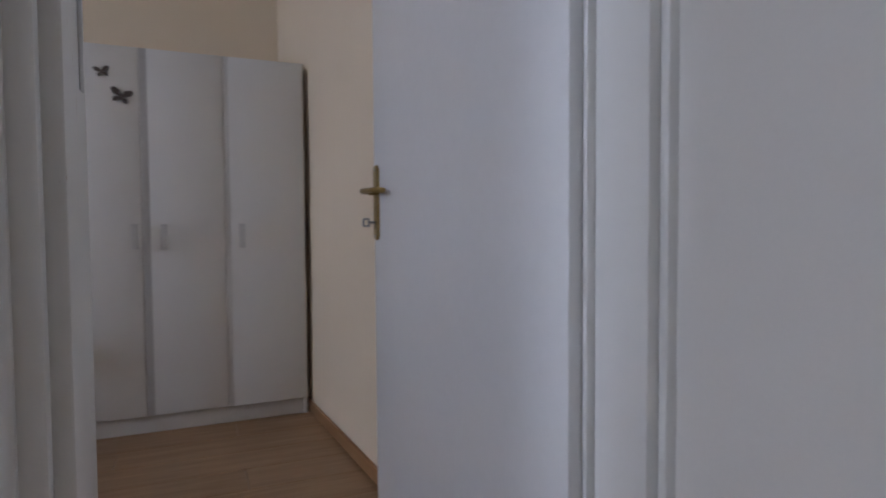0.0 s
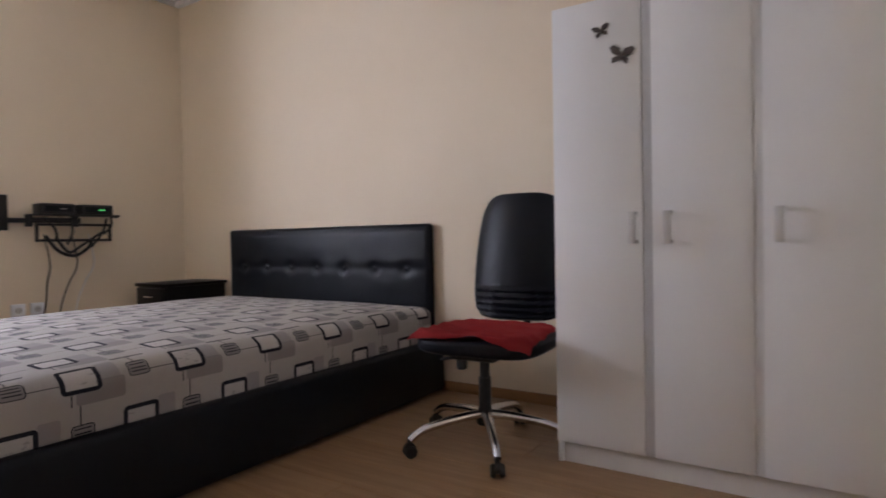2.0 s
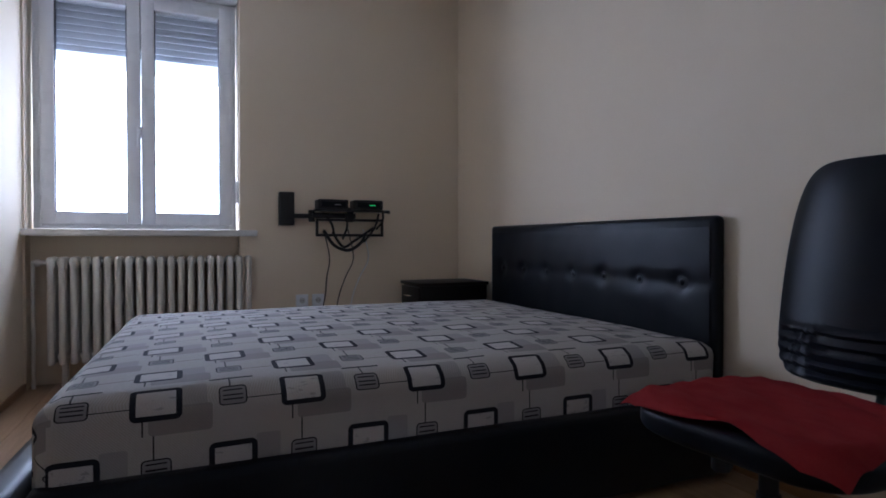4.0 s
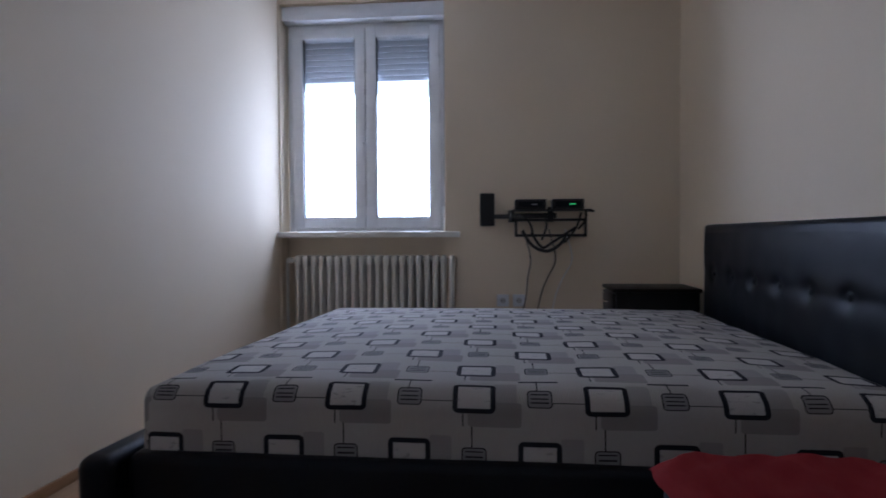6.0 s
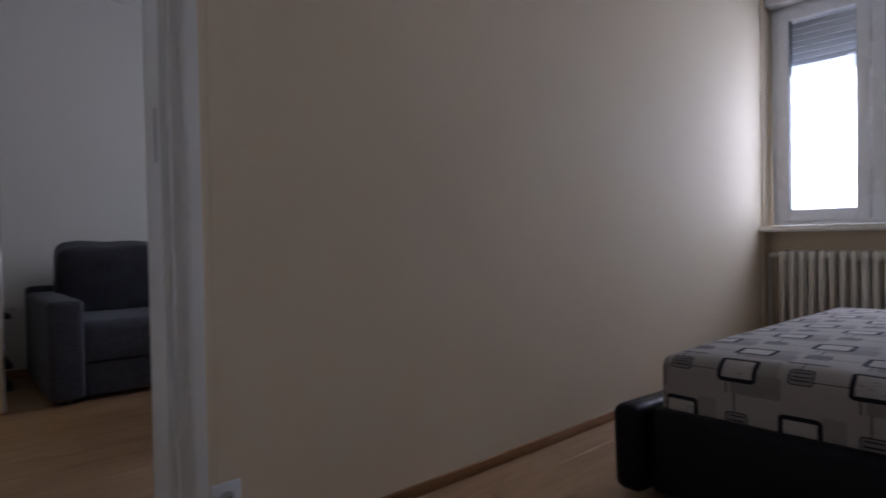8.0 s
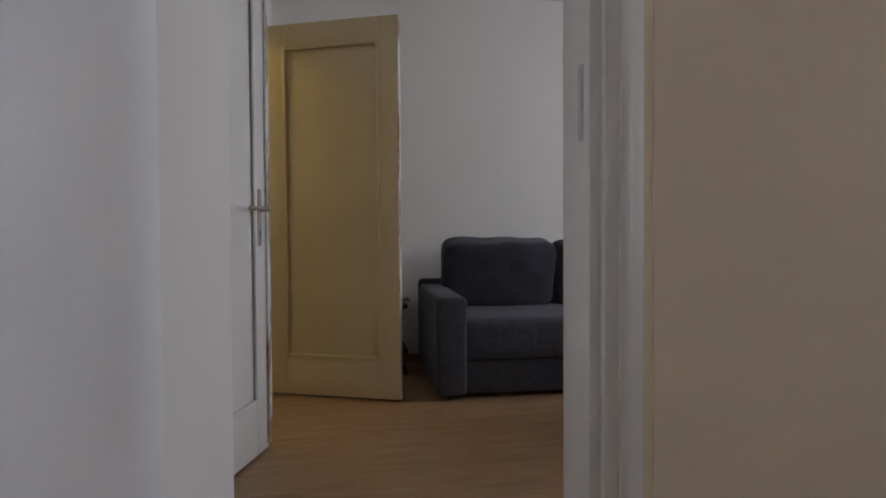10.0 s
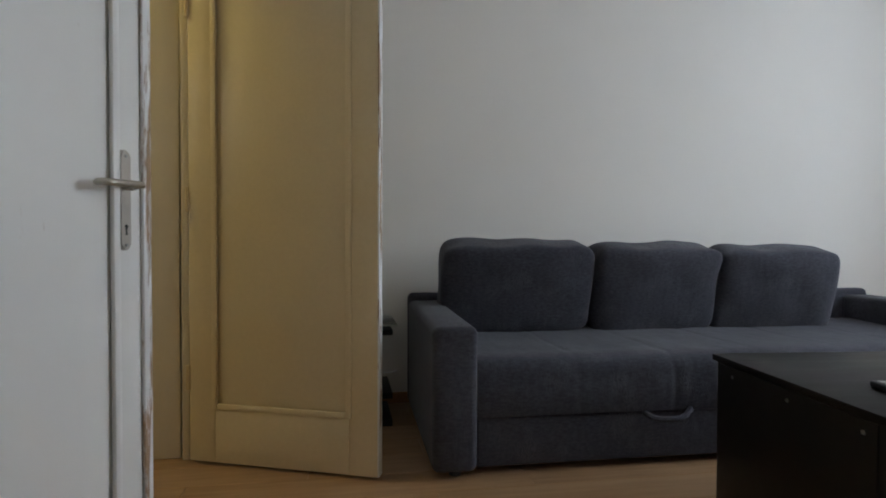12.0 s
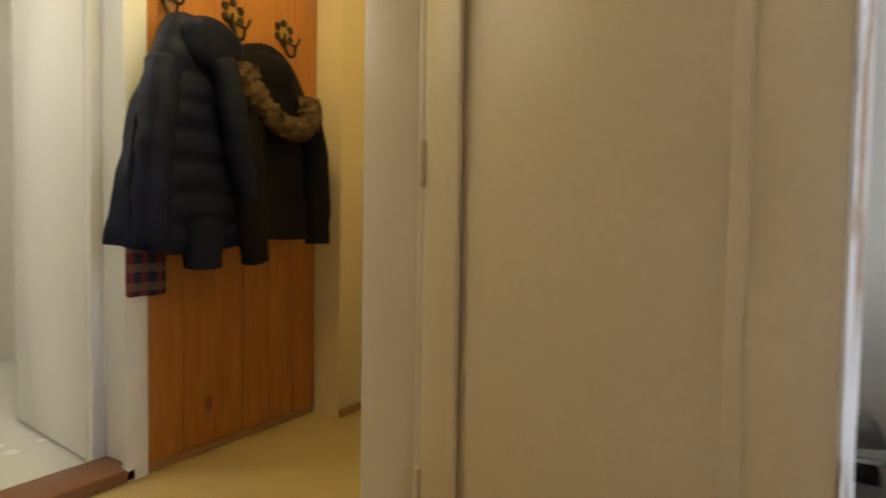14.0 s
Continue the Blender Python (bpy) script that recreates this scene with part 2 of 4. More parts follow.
def bedspread():
    """Woven beige cloth with printed rounded frames, small squares, grey blocks and thin lines."""
    g = NG("printed_mattress_cloth")
    c, s = g.n("TexCoord"), g.n("SeparateXYZ")
    g.t.links.new(c.outputs["Object"], s.inputs[0])
    # the print wraps over the edges: depth down the sides goes on outward
    X = s.outputs[0]
    z = s.outputs[2]
    nrm = g.n("SeparateXYZ")
    g.t.links.new(c.outputs["Normal"], nrm.inputs[0])
    side = g.math("MAXIMUM", g.math("SUBTRACT", 0.125, z), 0.0)
    U = g.math("MULTIPLY_ADD", g.math("GREATER_THAN", nrm.outputs[0], 0.3), side, X)
    V = g.math("MULTIPLY_ADD", g.math("MULTIPLY", g.math("LESS_THAN", nrm.outputs[1], -0.3), -1.0), side, s.outputs[1])

    def cell(u, p, o):
        q = g.math("ADD", g.math("DIVIDE", u, p), o)
        return g.math("MULTIPLY", g.math("SUBTRACT", g.math("FRACT", q), 0.5), p), g.math("FLOOR", q)

    def rbox(pu, pv, hu, hv, r):
        a = g.math("MAXIMUM", g.math("SUBTRACT", g.math("ABSOLUTE", pu), hu - r), 0.0)
        b = g.math("MAXIMUM", g.math("SUBTRACT", g.math("ABSOLUTE", pv), hv - r), 0.0)
        return g.math("SUBTRACT", g.math("SQRT", g.math("ADD", g.math("MULTIPLY", a, a), g.math("MULTIPLY", b, b))), r)

    def below(d, v=0.0):
        return g.math("LESS_THAN", d, v)

    # rows of frames run along V; every other row is set off by half a repeat
    PU, PV = 0.172, 0.352
    q = g.math("DIVIDE", g.math("SUBTRACT", 0.897, U), PU)
    row = g.math("FLOOR", g.math("ADD", q, 0.5))
    pu = g.math("MULTIPLY", g.math("SUBTRACT", q, row), PU)
    par = g.math("MODULO", g.math("ADD", g.math("ADD", row, g.math("GREATER_THAN", row, 0.5)), 20.0), 2.0)
    vv = g.math("ADD", V, g.math("MULTIPLY", par, PV / 2))
    pv, _ = cell(vv, PV, 0.5 + 0.135 / PV)
    pv2, _ = cell(vv, PV, 0.135 / PV)
    weave = g.noise(420, 2)
    tw = g.n("TexWave")
    g.put(g.coord(), tw.inputs["Vector"])
    tw.inputs["Scale"].default_value, tw.bands_direction = 90, "DIAGONAL"
    slub = g.noise(30, 4, g.coord((1, 9, 1)))
    thread = g.math("ADD", g.math("MULTIPLY_ADD", weave, 0.4, g.math("MULTIPLY", tw.outputs["Fac"], 0.3)), g.math("MULTIPLY", slub, 0.3))
    col = g.mix(thread, (0.27, 0.245, 0.22), (0.53, 0.49, 0.455))
    dark, mid = (0.018, 0.019, 0.026), (0.24, 0.23, 0.225)
    sub = g.math("SUBTRACT", pv, 0.055)
    blk = below(rbox(g.math("ADD", pu, 0.050), sub, 0.036, 0.072, 0.010))
    blk2 = below(rbox(g.math("SUBTRACT", pu, 0.020), g.math("SUBTRACT", pv, 0.085), 0.040, 0.030, 0.008))
    col = g.mix(g.math("MULTIPLY", blk, 0.75), col, (0.215, 0.20, 0.19))
    col = g.mix(g.math("MULTIPLY", blk2, 0.55), col, (0.235, 0.225, 0.22))
    line = g.math("MULTIPLY", below(g.math("ABSOLUTE", g.math("ADD", pv2, 0.006)), 0.0018), g.math("GREATER_THAN", pu, 0.0))
    line3 = g.math("MULTIPLY", below(g.math("ABSOLUTE", g.math("ADD", pv, 0.03)), 0.0018), below(pu, -0.03))
    line2 = g.math("MULTIPLY", below(g.math("ABSOLUTE", g.math("ADD", pu, 0.012)), 0.0016), g.math("GREATER_THAN", pv2, 0.0))
    dash = g.math("MULTIPLY", below(rbox(g.math("SUBTRACT", pu, 0.078), pv2, 0.005, 0.055, 0.004)), below(g.math("ABSOLUTE", row), 0.5))
    col = g.mix(g.math("MAXIMUM", g.math("MAXIMUM", line, line3), g.math("MAXIMUM", line2, dash)), col, dark)
    d = rbox(pu, pv, 0.050, 0.058, 0.016)
    fill = below(d)
    scrib = g.math("MULTIPLY", g.ramp(g.noise(60, 3, g.coord((2.2, 0.5, 1))), 0.60, 0.64), 0.5)
    inner = g.mix(weave, (0.56, 0.525, 0.49), (0.40, 0.37, 0.345))
    col = g.mix(fill, col, g.mix(scrib, inner, (0.20, 0.19, 0.19)))
    ring = g.math("MULTIPLY", fill, g.math("GREATER_THAN", d, -0.014))
    col = g.mix(ring, col, dark)
    d2 = rbox(pu, pv2, 0.030, 0.034, 0.012)
    f2 = below(d2)
    col = g.mix(f2, col, mid)
    edge2 = g.math("MULTIPLY", f2, g.math("GREATER_THAN", d2, -0.0035))
    bars = g.math("MULTIPLY", g.math("MULTIPLY", f2, below(d2, -0.010)), g.math("GREATER_THAN", g.math("SINE", g.math("MULTIPLY", pu, 420.0)), 0.5))
    col = g.mix(g.math("MAXIMUM", edge2, bars), col, dark)
    g.bump(g.math("ADD", weave, tw.outputs["Fac"]), 0.35, 0.0015)
    return g.out(col, 0.9, spec=0.15)


M_BED = bedspread()


def plaid():
    g = NG("plaid_scarf_wool")
    c, s = g.n("TexCoord"), g.n("SeparateXYZ")
    g.t.links.new(c.outputs["Object"], s.inputs[0])
    a = g.math("GREATER_THAN", g.math("SINE", g.math("MULTIPLY", s.outputs[1], 95.0)), 0.2)
    b = g.math("GREATER_THAN", g.math("SINE", g.math("MULTIPLY", s.outputs[2], 80.0)), 0.2)
    col = g.mix(a, (0.03, 0.03, 0.06), (0.16, 0.035, 0.04))
    col = g.mix(g.math("MULTIPLY", b, 0.5), col, (0.20, 0.15, 0.10))
    g.bump(g.noise(300, 2), 0.4, 0.001)
    return g.out(col, 0.95, spec=0.1)


M_PLAID = plaid()


def emit(name, color, strength):
    g = NG(name)
    g.b.inputs["Emission Color"].default_value = (*color, 1)
    g.b.inputs["Emission Strength"].default_value = strength
    return g.out(color, 0.6)


def glass_mat(name, tint=(1, 1, 1), rough=0.0):
    g = NG(name)
    g.out(tint, rough)
    g.b.inputs["Transmission Weight"].default_value = 1.0
    g.b.inputs["IOR"].default_value = 1.45
    return g.m


M_GLASS = glass_mat("window_glass")
M_TGLASS = glass_mat("green_table_glass", (0.75, 0.85, 0.80))
M_SKY = emit("bright_overcast", (0.93, 0.97, 1.0), 1.6)
M_BULB = emit("lamp_opal_glass", (1.0, 0.80, 0.48), 5.0)
M_LED = emit("green_led", (0.15, 1.0, 0.25), 0.8)


# ---- mesh helpers ----
def finish(name, bm, mat, smooth=True):
    me = bpy.data.meshes.new(name)
    bmesh.ops.recalc_face_normals(bm, faces=bm.faces)
    bm.to_mesh(me)
    bm.free()
    me.materials.append(mat)
    if smooth:
        me.shade_smooth()
        me.set_sharp_from_angle(angle=radians(38))
    return me


def obj(name, bm, mat, label="", category="", kind="", group="", smooth=True):
    return tagged(new(name, finish(name, bm, mat, smooth)), label, category, group, kind)


def part(name, bm, mat, parent, label="", smooth=True):
    ob = new(name, finish(name, bm, mat, smooth))
    ob.parent = parent
    return tagged(ob, label)


def thing(name, label, category, m=Matrix(), group=""):
    ob = new(name)
    ob.matrix_world = m
    return tagged(ob, label, category, group)


def box(x0, x1, y0, y1, z0, z1, bev=0.0, seg=2, bm=None, m=None):
    own = bmesh.new()
    bmesh.ops.create_cube(own, size=1)
    for v in own.verts:
        v.co = Vector(((x0 + x1) / 2 + v.co.x * (x1 - x0), (y0 + y1) / 2 + v.co.y * (y1 - y0), (z0 + z1) / 2 + v.co.z * (z1 - z0)))
    if bev:
        bmesh.ops.bevel(own, geom=list(own.edges), offset=bev, segments=seg, profile=0.5, affect="EDGES")
    if m is not None:
        own.transform(m)
    return join(bm, own)


def join(bm, own):
    if bm is None:
        return own
    me = bpy.data.meshes.new("tmp")
    own.to_mesh(me)
    own.free()
    bm.from_mesh(me)
    bpy.data.meshes.remove(me)
    return bm


def cyl(r, a, b, seg=16, r2=None, bm=None, bev=0.0):
    a, b = Vector(a), Vector(b)
    own = bmesh.new()
    bmesh.ops.create_cone(own, cap_ends=True, segments=seg, radius1=r, radius2=r if r2 is None else r2, depth=(b - a).length)
    if bev:
        rim = [e for e in own.edges if abs(e.verts[0].co.z - e.verts[1].co.z) < 1e-6]
        bmesh.ops.bevel(own, geom=rim, offset=bev, segments=2, affect="EDGES")
    own.transform(Matrix.Translation((a + b) / 2) @ (b - a).to_track_quat("Z", "Y").to_matrix().to_4x4())
    return join(bm, own)


def tube(points, r, seg=8, bm=None, sub=6):
    """A round bar along a smooth line through the points."""
    pts = [Vector(p) for p in points]
    line = []
    for i in range(len(pts) - 1):
        p0, p1, p2, p3 = pts[max(i - 1, 0)], pts[i], pts[i + 1], pts[min(i + 2, len(pts) - 1)]
        for k in range(sub):
            t = k / sub
            line.append(0.5 * ((2 * p1) + (p2 - p0) * t + (2 * p0 - 5 * p1 + 4 * p2 - p3) * t * t + (3 * p1 - p0 - 3 * p2 + p3) * t**3))
    line.append(pts[-1])
    own, rings = bmesh.new(), []
    for i, p in enumerate(line):
        d = (line[min(i + 1, len(line) - 1)] - line[max(i - 1, 0)]).normalized()
        q = d.to_track_quat("Z", "Y")
        rad = r(i / (len(line) - 1)) if callable(r) else r
        rings.append([own.verts.new(p + q @ Vector((rad * math.cos(a), rad * math.sin(a), 0))) for a in (2 * math.pi * j / seg for j in range(seg))])
    for a, b in zip(rings, rings[1:]):
        for j in range(seg):
            own.faces.new((a[j], a[(j + 1) % seg], b[(j + 1) % seg], b[j]))
    own.faces.new(rings[0][::-1])
    own.faces.new(rings[-1])
    return join(bm, own)


def pillow(sx, sy, sz, power=0.28, cuts=14, puff=0.0, seed=0.0, rumple=0.006):
    """A soft block, thickest in the middle, with seams round its rim."""
    own = bmesh.new()
    bmesh.ops.create_cube(own, size=2)
    bmesh.ops.subdivide_edges(own, edges=list(own.edges), cuts=cuts, use_grid_fill=True)
    for v in own.verts:
        x, y, z = v.co
        k = 1 / (abs(x) ** (2 / power) + abs(y) ** (2 / power) + abs(z) ** (2 / power)) ** (power / 2)
        x, y, z = x * k, y * k, z * k
        f = 1 + puff * (1 - min(1, x * x)) * (1 - min(1, z * z))
        p = Vector((x * sx / 2, y * sy / 2 * f, z * sz / 2))
        p += rumple * Vector((noise.noise(p * 6 + Vector((seed, 0, 0))), noise.noise(p * 6 + Vector((0, seed, 3))), noise.noise(p * 6 + Vector((5, 0, seed)))))
        v.co = p
    return own


# ---- structure ----
CEIL = 2.80


def wall(name, parts, mat):
    bm = None
    for p in parts:
        bm = box(*p, bm=bm)
    return obj(name, bm, mat, kind="structure", smooth=False)


obj("ground", box(-400, 300, -300, 300, -9.2, -9.0), M_GRASS, kind="structure")
obj("subfloor", box(-4.7, 4.4, -4.6, 3.1, -0.25, -0.012), M_OAKDARK, kind="structure", smooth=False)
wall("ceiling", [(-4.7, 4.4, -4.6, 3.1, CEIL, CEIL + 0.2)], M_CEIL)
# window wall of the bedroom, with a niche under the sill
WX = -4.25
wall("wall_west", [(WX - 0.35, WX, -0.13, 0.06, 0, CEIL), (WX - 0.35, WX, 1.24, 3.1, 0, CEIL), (WX - 0.35, WX, 0.06, 1.24, 2.56, CEIL),
                   (WX - 0.35, WX - 0.13, 0.06, 1.24, 0, 0.90)], M_CREAM)


def north(x):
    """Face of the north wall, slightly out of square."""
    return 2.825 - 0.004 * (x - WX)


def south(x):
    """Bedroom face of the partition, slightly out of square."""
    return max(0.0, 0.048 * (-0.45 - x) / 3.8)


def prism(a):
    bm = bmesh.new()
    lo, hi = [bm.verts.new((*p, 0)) for p in a], [bm.verts.new((*p, CEIL)) for p in a]
    for i in range(4):
        bm.faces.new((lo[i], lo[(i + 1) % 4], hi[(i + 1) % 4], hi[i]))
    bm.faces.new(lo[::-1])
    bm.faces.new(hi)
    return bm


obj("wall_north", prism([(WX, north(WX)), (0.9, north(0.9)), (0.9, 3.1), (WX, 3.1)]), M_CREAM, kind="structure", smooth=False)
obj("wall_east", prism([(0.255, north(0.255)), (0.465, 0.0), (0.9, 0.0), (0.9, north(0.9))]), M_CREAM, kind="structure", smooth=False)
DL, DR, DH = -0.392, 0.455, 2.16
obj("wall_south_skin", prism([(WX, 0.0), (-0.47, 0.0), (-0.47, south(-0.47) + 0.0008), (WX, south(WX))]), M_CREAM, kind="structure", smooth=False)
wall("wall_south", [(WX, DL, -0.13, 0, 0, CEIL), (DL, DR, -0.13, 0, DH, CEIL), (DR, 0.9, -0.13, 0, 0, CEIL)], M_CREAM)
# living room
wall("wall_living_south", [(-4.6, 0.60, -3.5, -3.3, 0, CEIL)], M_WALLW)
wall("wall_living_west", [(WX - 0.35, WX, -2.5, -2.3, 0, CEIL), (WX - 0.35, WX, -3.5, -2.5, 0, CEIL), (WX - 0.35, WX, -0.9, -0.13, 0, CEIL),
                          (WX - 0.35, WX, -2.3, -0.9, 2.5, CEIL), (WX - 0.35, WX, -2.3, -0.9, 0, 0.95)], M_WALLW)
wall("wall_living_east", [(0.45, 0.62, -0.98, -0.13, 0, CEIL), (0.60, 0.74, -3.86, -2.62, 0, CEIL), (0.60, 0.74, -2.62, -0.98, 2.20, CEIL),
                          (0.62, 0.74, -0.98, -0.13, 0, CEIL)], M_WALLW)
# hall
HX, HE = 1.88, -3.86
wall("wall_hall_end", [(0.74, 4.2, HE - 0.2, HE, 0, CEIL)], M_CREAM)
wall("wall_hall_east", [(HX, HX + 0.14, HE, -2.70, 0, CEIL), (HX, HX + 0.14, -2.70, -1.90, 2.1, CEIL), (HX, HX + 0.14, -1.90, -0.13, 0, CEIL)], M_WALLW)
wall("wall_side_room", [(4.2, 4.4, HE, -0.13, 0, CEIL), (HX + 0.14, 4.2, HE, -3.3, 0, CEIL), (0.9, 4.4, -0.13, 0.1, 0, CEIL)], M_WALLW)
obj("floor_hall", box(0.72, HX, HE, -0.13, -0.012, 0.0), M_LINO, kind="structure", smooth=False)
obj("floor_side_room", box(HX, 4.2, -3.3, -0.13, -0.012, 0.006), M_TILEW, kind="structure", smooth=False)

bb = box(0.0, 4.46, -0.015, 0.0, 0, 0.055, 0.003, m=Matrix.Translation((WX, north(WX), 0)) @ Matrix.Rotation(-0.004, 4, "Z"))
bb = box(0.0, 3.76, 0.0, 0.014, 0, 0.042, 0.003, bm=bb, m=Matrix.Translation((WX, south(WX), 0)) @ Matrix.Rotation(-0.048 / 3.8, 4, "Z"))
bb = box(WX, WX + 0.014, 1.40, 2.80, 0, 0.055, 0.003, bm=bb)
bb = box(-0.008, 0.008, -1.0, 1.0, 0, 0.055, 0.003, bm=bb, m=Matrix.Translation((0.314, 1.92, 0)) @ Matrix.Rotation(math.atan2(0.215, 2.9), 4, "Z"))
obj("baseboard_bedroom", bb, M_OAKTRIM, kind="structure")
bb = box(WX, 0.60, -3.3, -3.286, 0, 0.055, 0.003)
bb = box(0.586, 0.60, -3.286, -2.72, 0, 0.055, 0.003, bm=bb)
obj("baseboard_living", bb, M_OAKTRIM, kind="structure")
bb = box(HX - 0.016, HX, -3.61, -2.75, 0, 0.035, 0.003)
bb = box(1.69, 1.706, HE, -3.62, 0, 0.035, 0.003, bm=bb)
obj("baseboard_hall", bb, M_OAKTRIM, kind="structure")
obj("threshold_side_room", box(HX - 0.03, HX + 0.16, -2.70, -1.90, 0, 0.05, 0.008), M_OAKDARK, kind="structure")
# stepped cornice along the living room ceiling
cor = box(WX, 0.60, -3.3, -3.22, 2.76, 2.80, 0.008)
cor = box(WX, 0.60, -3.3, -3.265, 2.70, 2.76, 0.01, bm=cor)
cor = box(0.53, 0.60, -3.3, -0.13, 2.755, 2.80, 0.008, bm=cor)
obj("cornice_living", cor, M_CEIL, kind="structure")
cor = box(0.0, 4.5, -0.05, 0.0, 2.765, 2.80, 0.008, m=Matrix.Translation((WX, north(WX), 0)) @ Matrix.Rotation(-0.004, 4, "Z"))
cor = box(WX, WX + 0.04, 0.05, 2.77, 2.765, 2.80, 0.008, bm=cor)
obj("cornice_bedroom", cor, M_CEIL, kind="structure")


# ---- bedroom door ----
def casing(name, x0, x1, h, y0, y1, w=0.075, t=0.02):
    """Lining of an opening in a wall that runs along x, with moulded trims on both faces."""
    bm = box(x0 - 0.0, x0 + 0.045, y0, y1, 0, h, 0.004)
    bm = box(x1 - 0.045, x1, y0, y1, 0, h, 0.004, bm=bm)
    bm = box(x0 + 0.045, x1 - 0.045, y0, y1, h - 0.045, h, 0.004, bm=bm)
    for y, s in ((y1, 1), (y0, -1)):
        for a, b in ((x0 - w + 0.025, x0 + 0.025), (x1 - 0.025, x1 + w - 0.025)):
            bm = box(a, b, min(y, y + s * t), max(y, y + s * t), 0, h + w - 0.025, 0.006, bm=bm)
            c = (a + b) / 2
            bm = box(c - 0.012, c + 0.012, min(y + s * t, y + s * (t + 0.008)), max(y + s * t, y + s * (t + 0.008)), 0, h + w - 0.03, 0.0035, bm=bm)
        bm = box(x0 + 0.025, x1 - 0.025, min(y, y + s * t), max(y, y + s * t), h - 0.025, h + w - 0.025, 0.006, bm=bm)
    return obj(name, bm, M_AGED, kind="structure")


casing("door_frame_1", DL, DR, DH, -0.13, 0.0)
obj("door_stop", box(0.394, 0.4295, 0.0005, 0.0125, 0, 2.11, 0.002), M_AGED, kind="structure")
strike = box(DL + 0.045, DL + 0.047, -0.045, -0.025, 1.10, 1.24, 0.0005)
strike = box(DL + 0.0468, DL + 0.0478, -0.041, -0.029, 1.16, 1.19, bm=strike)
obj("strike_plate", strike, M_EDGE, "worn steel strike plate set in the white door frame", "strike plate")


def lever(parent, mat, x, z, out, toward, plate_h=0.24, plate_w=0.040, key=False, face=0.0):
    """Long plate with a bent lever; out: side of the leaf along y, toward: way of the lever along x."""
    rr, z0, z1 = plate_w / 2, z - 0.155, z - 0.155 + plate_h
    pl, lo, hi = bmesh.new(), [], []
    for q in range(24):
        a = 2 * math.pi * (q + 0.5) / 24
        c = (x + rr * math.cos(a), (z1 - rr if math.sin(a) > 0 else z0 + rr) + rr * math.sin(a))
        lo.append(pl.verts.new((c[0], 0, c[1])))
        hi.append(pl.verts.new((c[0], out * 0.008, c[1])))
    for q in range(24):
        pl.faces.new((lo[q], lo[(q + 1) % 24], hi[(q + 1) % 24], hi[q]))
    pl.faces.new(lo)
    rim = pl.faces.new(hi)
    bmesh.ops.bevel(pl, geom=list(rim.edges), offset=0.003, segments=2, affect="EDGES")
    p = part("handle_plate", pl, mat, parent, "long metal handle plate")
    p.location.y = face
    hd = cyl(0.012, (x, out * 0.006, z), (x, out * 0.03, z), 16)
    hd = tube([(x, out * 0.02, z), (x, out * 0.046, z), (x + toward * 0.018, out * 0.055, z), (x + toward * 0.095, out * 0.055, z - 0.002), (x + toward * 0.117, out * 0.048, z - 0.002), (x + toward * 0.121, out * 0.032, z - 0.002), (x + toward * 0.114, out * 0.022, z - 0.002)],
              lambda u: 0.0085, 12, hd)
    part("lever", hd, mat, p, "rounded metal lever")
    kh = cyl(0.0055, (x, out * 0.0075, z - 0.098), (x, out * 0.0088, z - 0.098), 12)
    kh = box(x - 0.003, x + 0.003, min(out * 0.0075, out * 0.0088), max(out * 0.0075, out * 0.0088), z - 0.118, z - 0.098, bm=kh)
    part("keyhole", kh, M_BLACK, p)
    for dz in (-0.142, 0.070):
        part("screw", cyl(0.004, (x, out * 0.007, z + dz), (x, out * 0.0098, z + dz), 10), M_STEEL, p)
    if key:
        k = tube([(x, out * 0.004, z - 0.098), (x, out * 0.028, z - 0.098)], 0.0035, 8)
        for a, b in (((-0.002, 0.028), (0.002, 0.050)),):
            k = box(x + a[0], x + b[0], min(out * a[1], out * (a[1] + 0.005)), max(out * a[1], out * (a[1] + 0.005)), z - 0.112, z - 0.086, 0.001, bm=k)
            k = box(x + a[0], x + b[0], min(out * b[1], out * (b[1] - 0.005)), max(out * b[1], out * (b[1] - 0.005)), z - 0.112, z - 0.086, 0.001, bm=k)
            for zz in (z - 0.112, z - 0.090):
                k = box(x + a[0], x + b[0], min(out * 0.028, out * 0.050), max(out * 0.028, out * 0.050), zz, zz + 0.005, 0.001, bm=k)
        part("key", k, M_STEEL, p, "steel key standing in the lock")


def between(a, b):
    """Pose whose x axis runs from a to b on the floor."""
    return Matrix.Translation((a[0], a[1], 0)) @ Matrix.Rotation(math.atan2(b[1] - a[1], b[0] - a[0]), 4, "Z")


d1 = thing("bedroom_door", "flush white painted bedroom door standing wide open, brass handle", "door", between((0.404, 0.014), (0.352, 1.015)))
part("leaf", box(0.0, 1.0, 0.0, 0.04, 0.012, 2.12, 0.004), M_WHITE, d1)
lever(d1, M_BRASS, 0.968, 1.05, 1, -1, key=True, face=0.04)


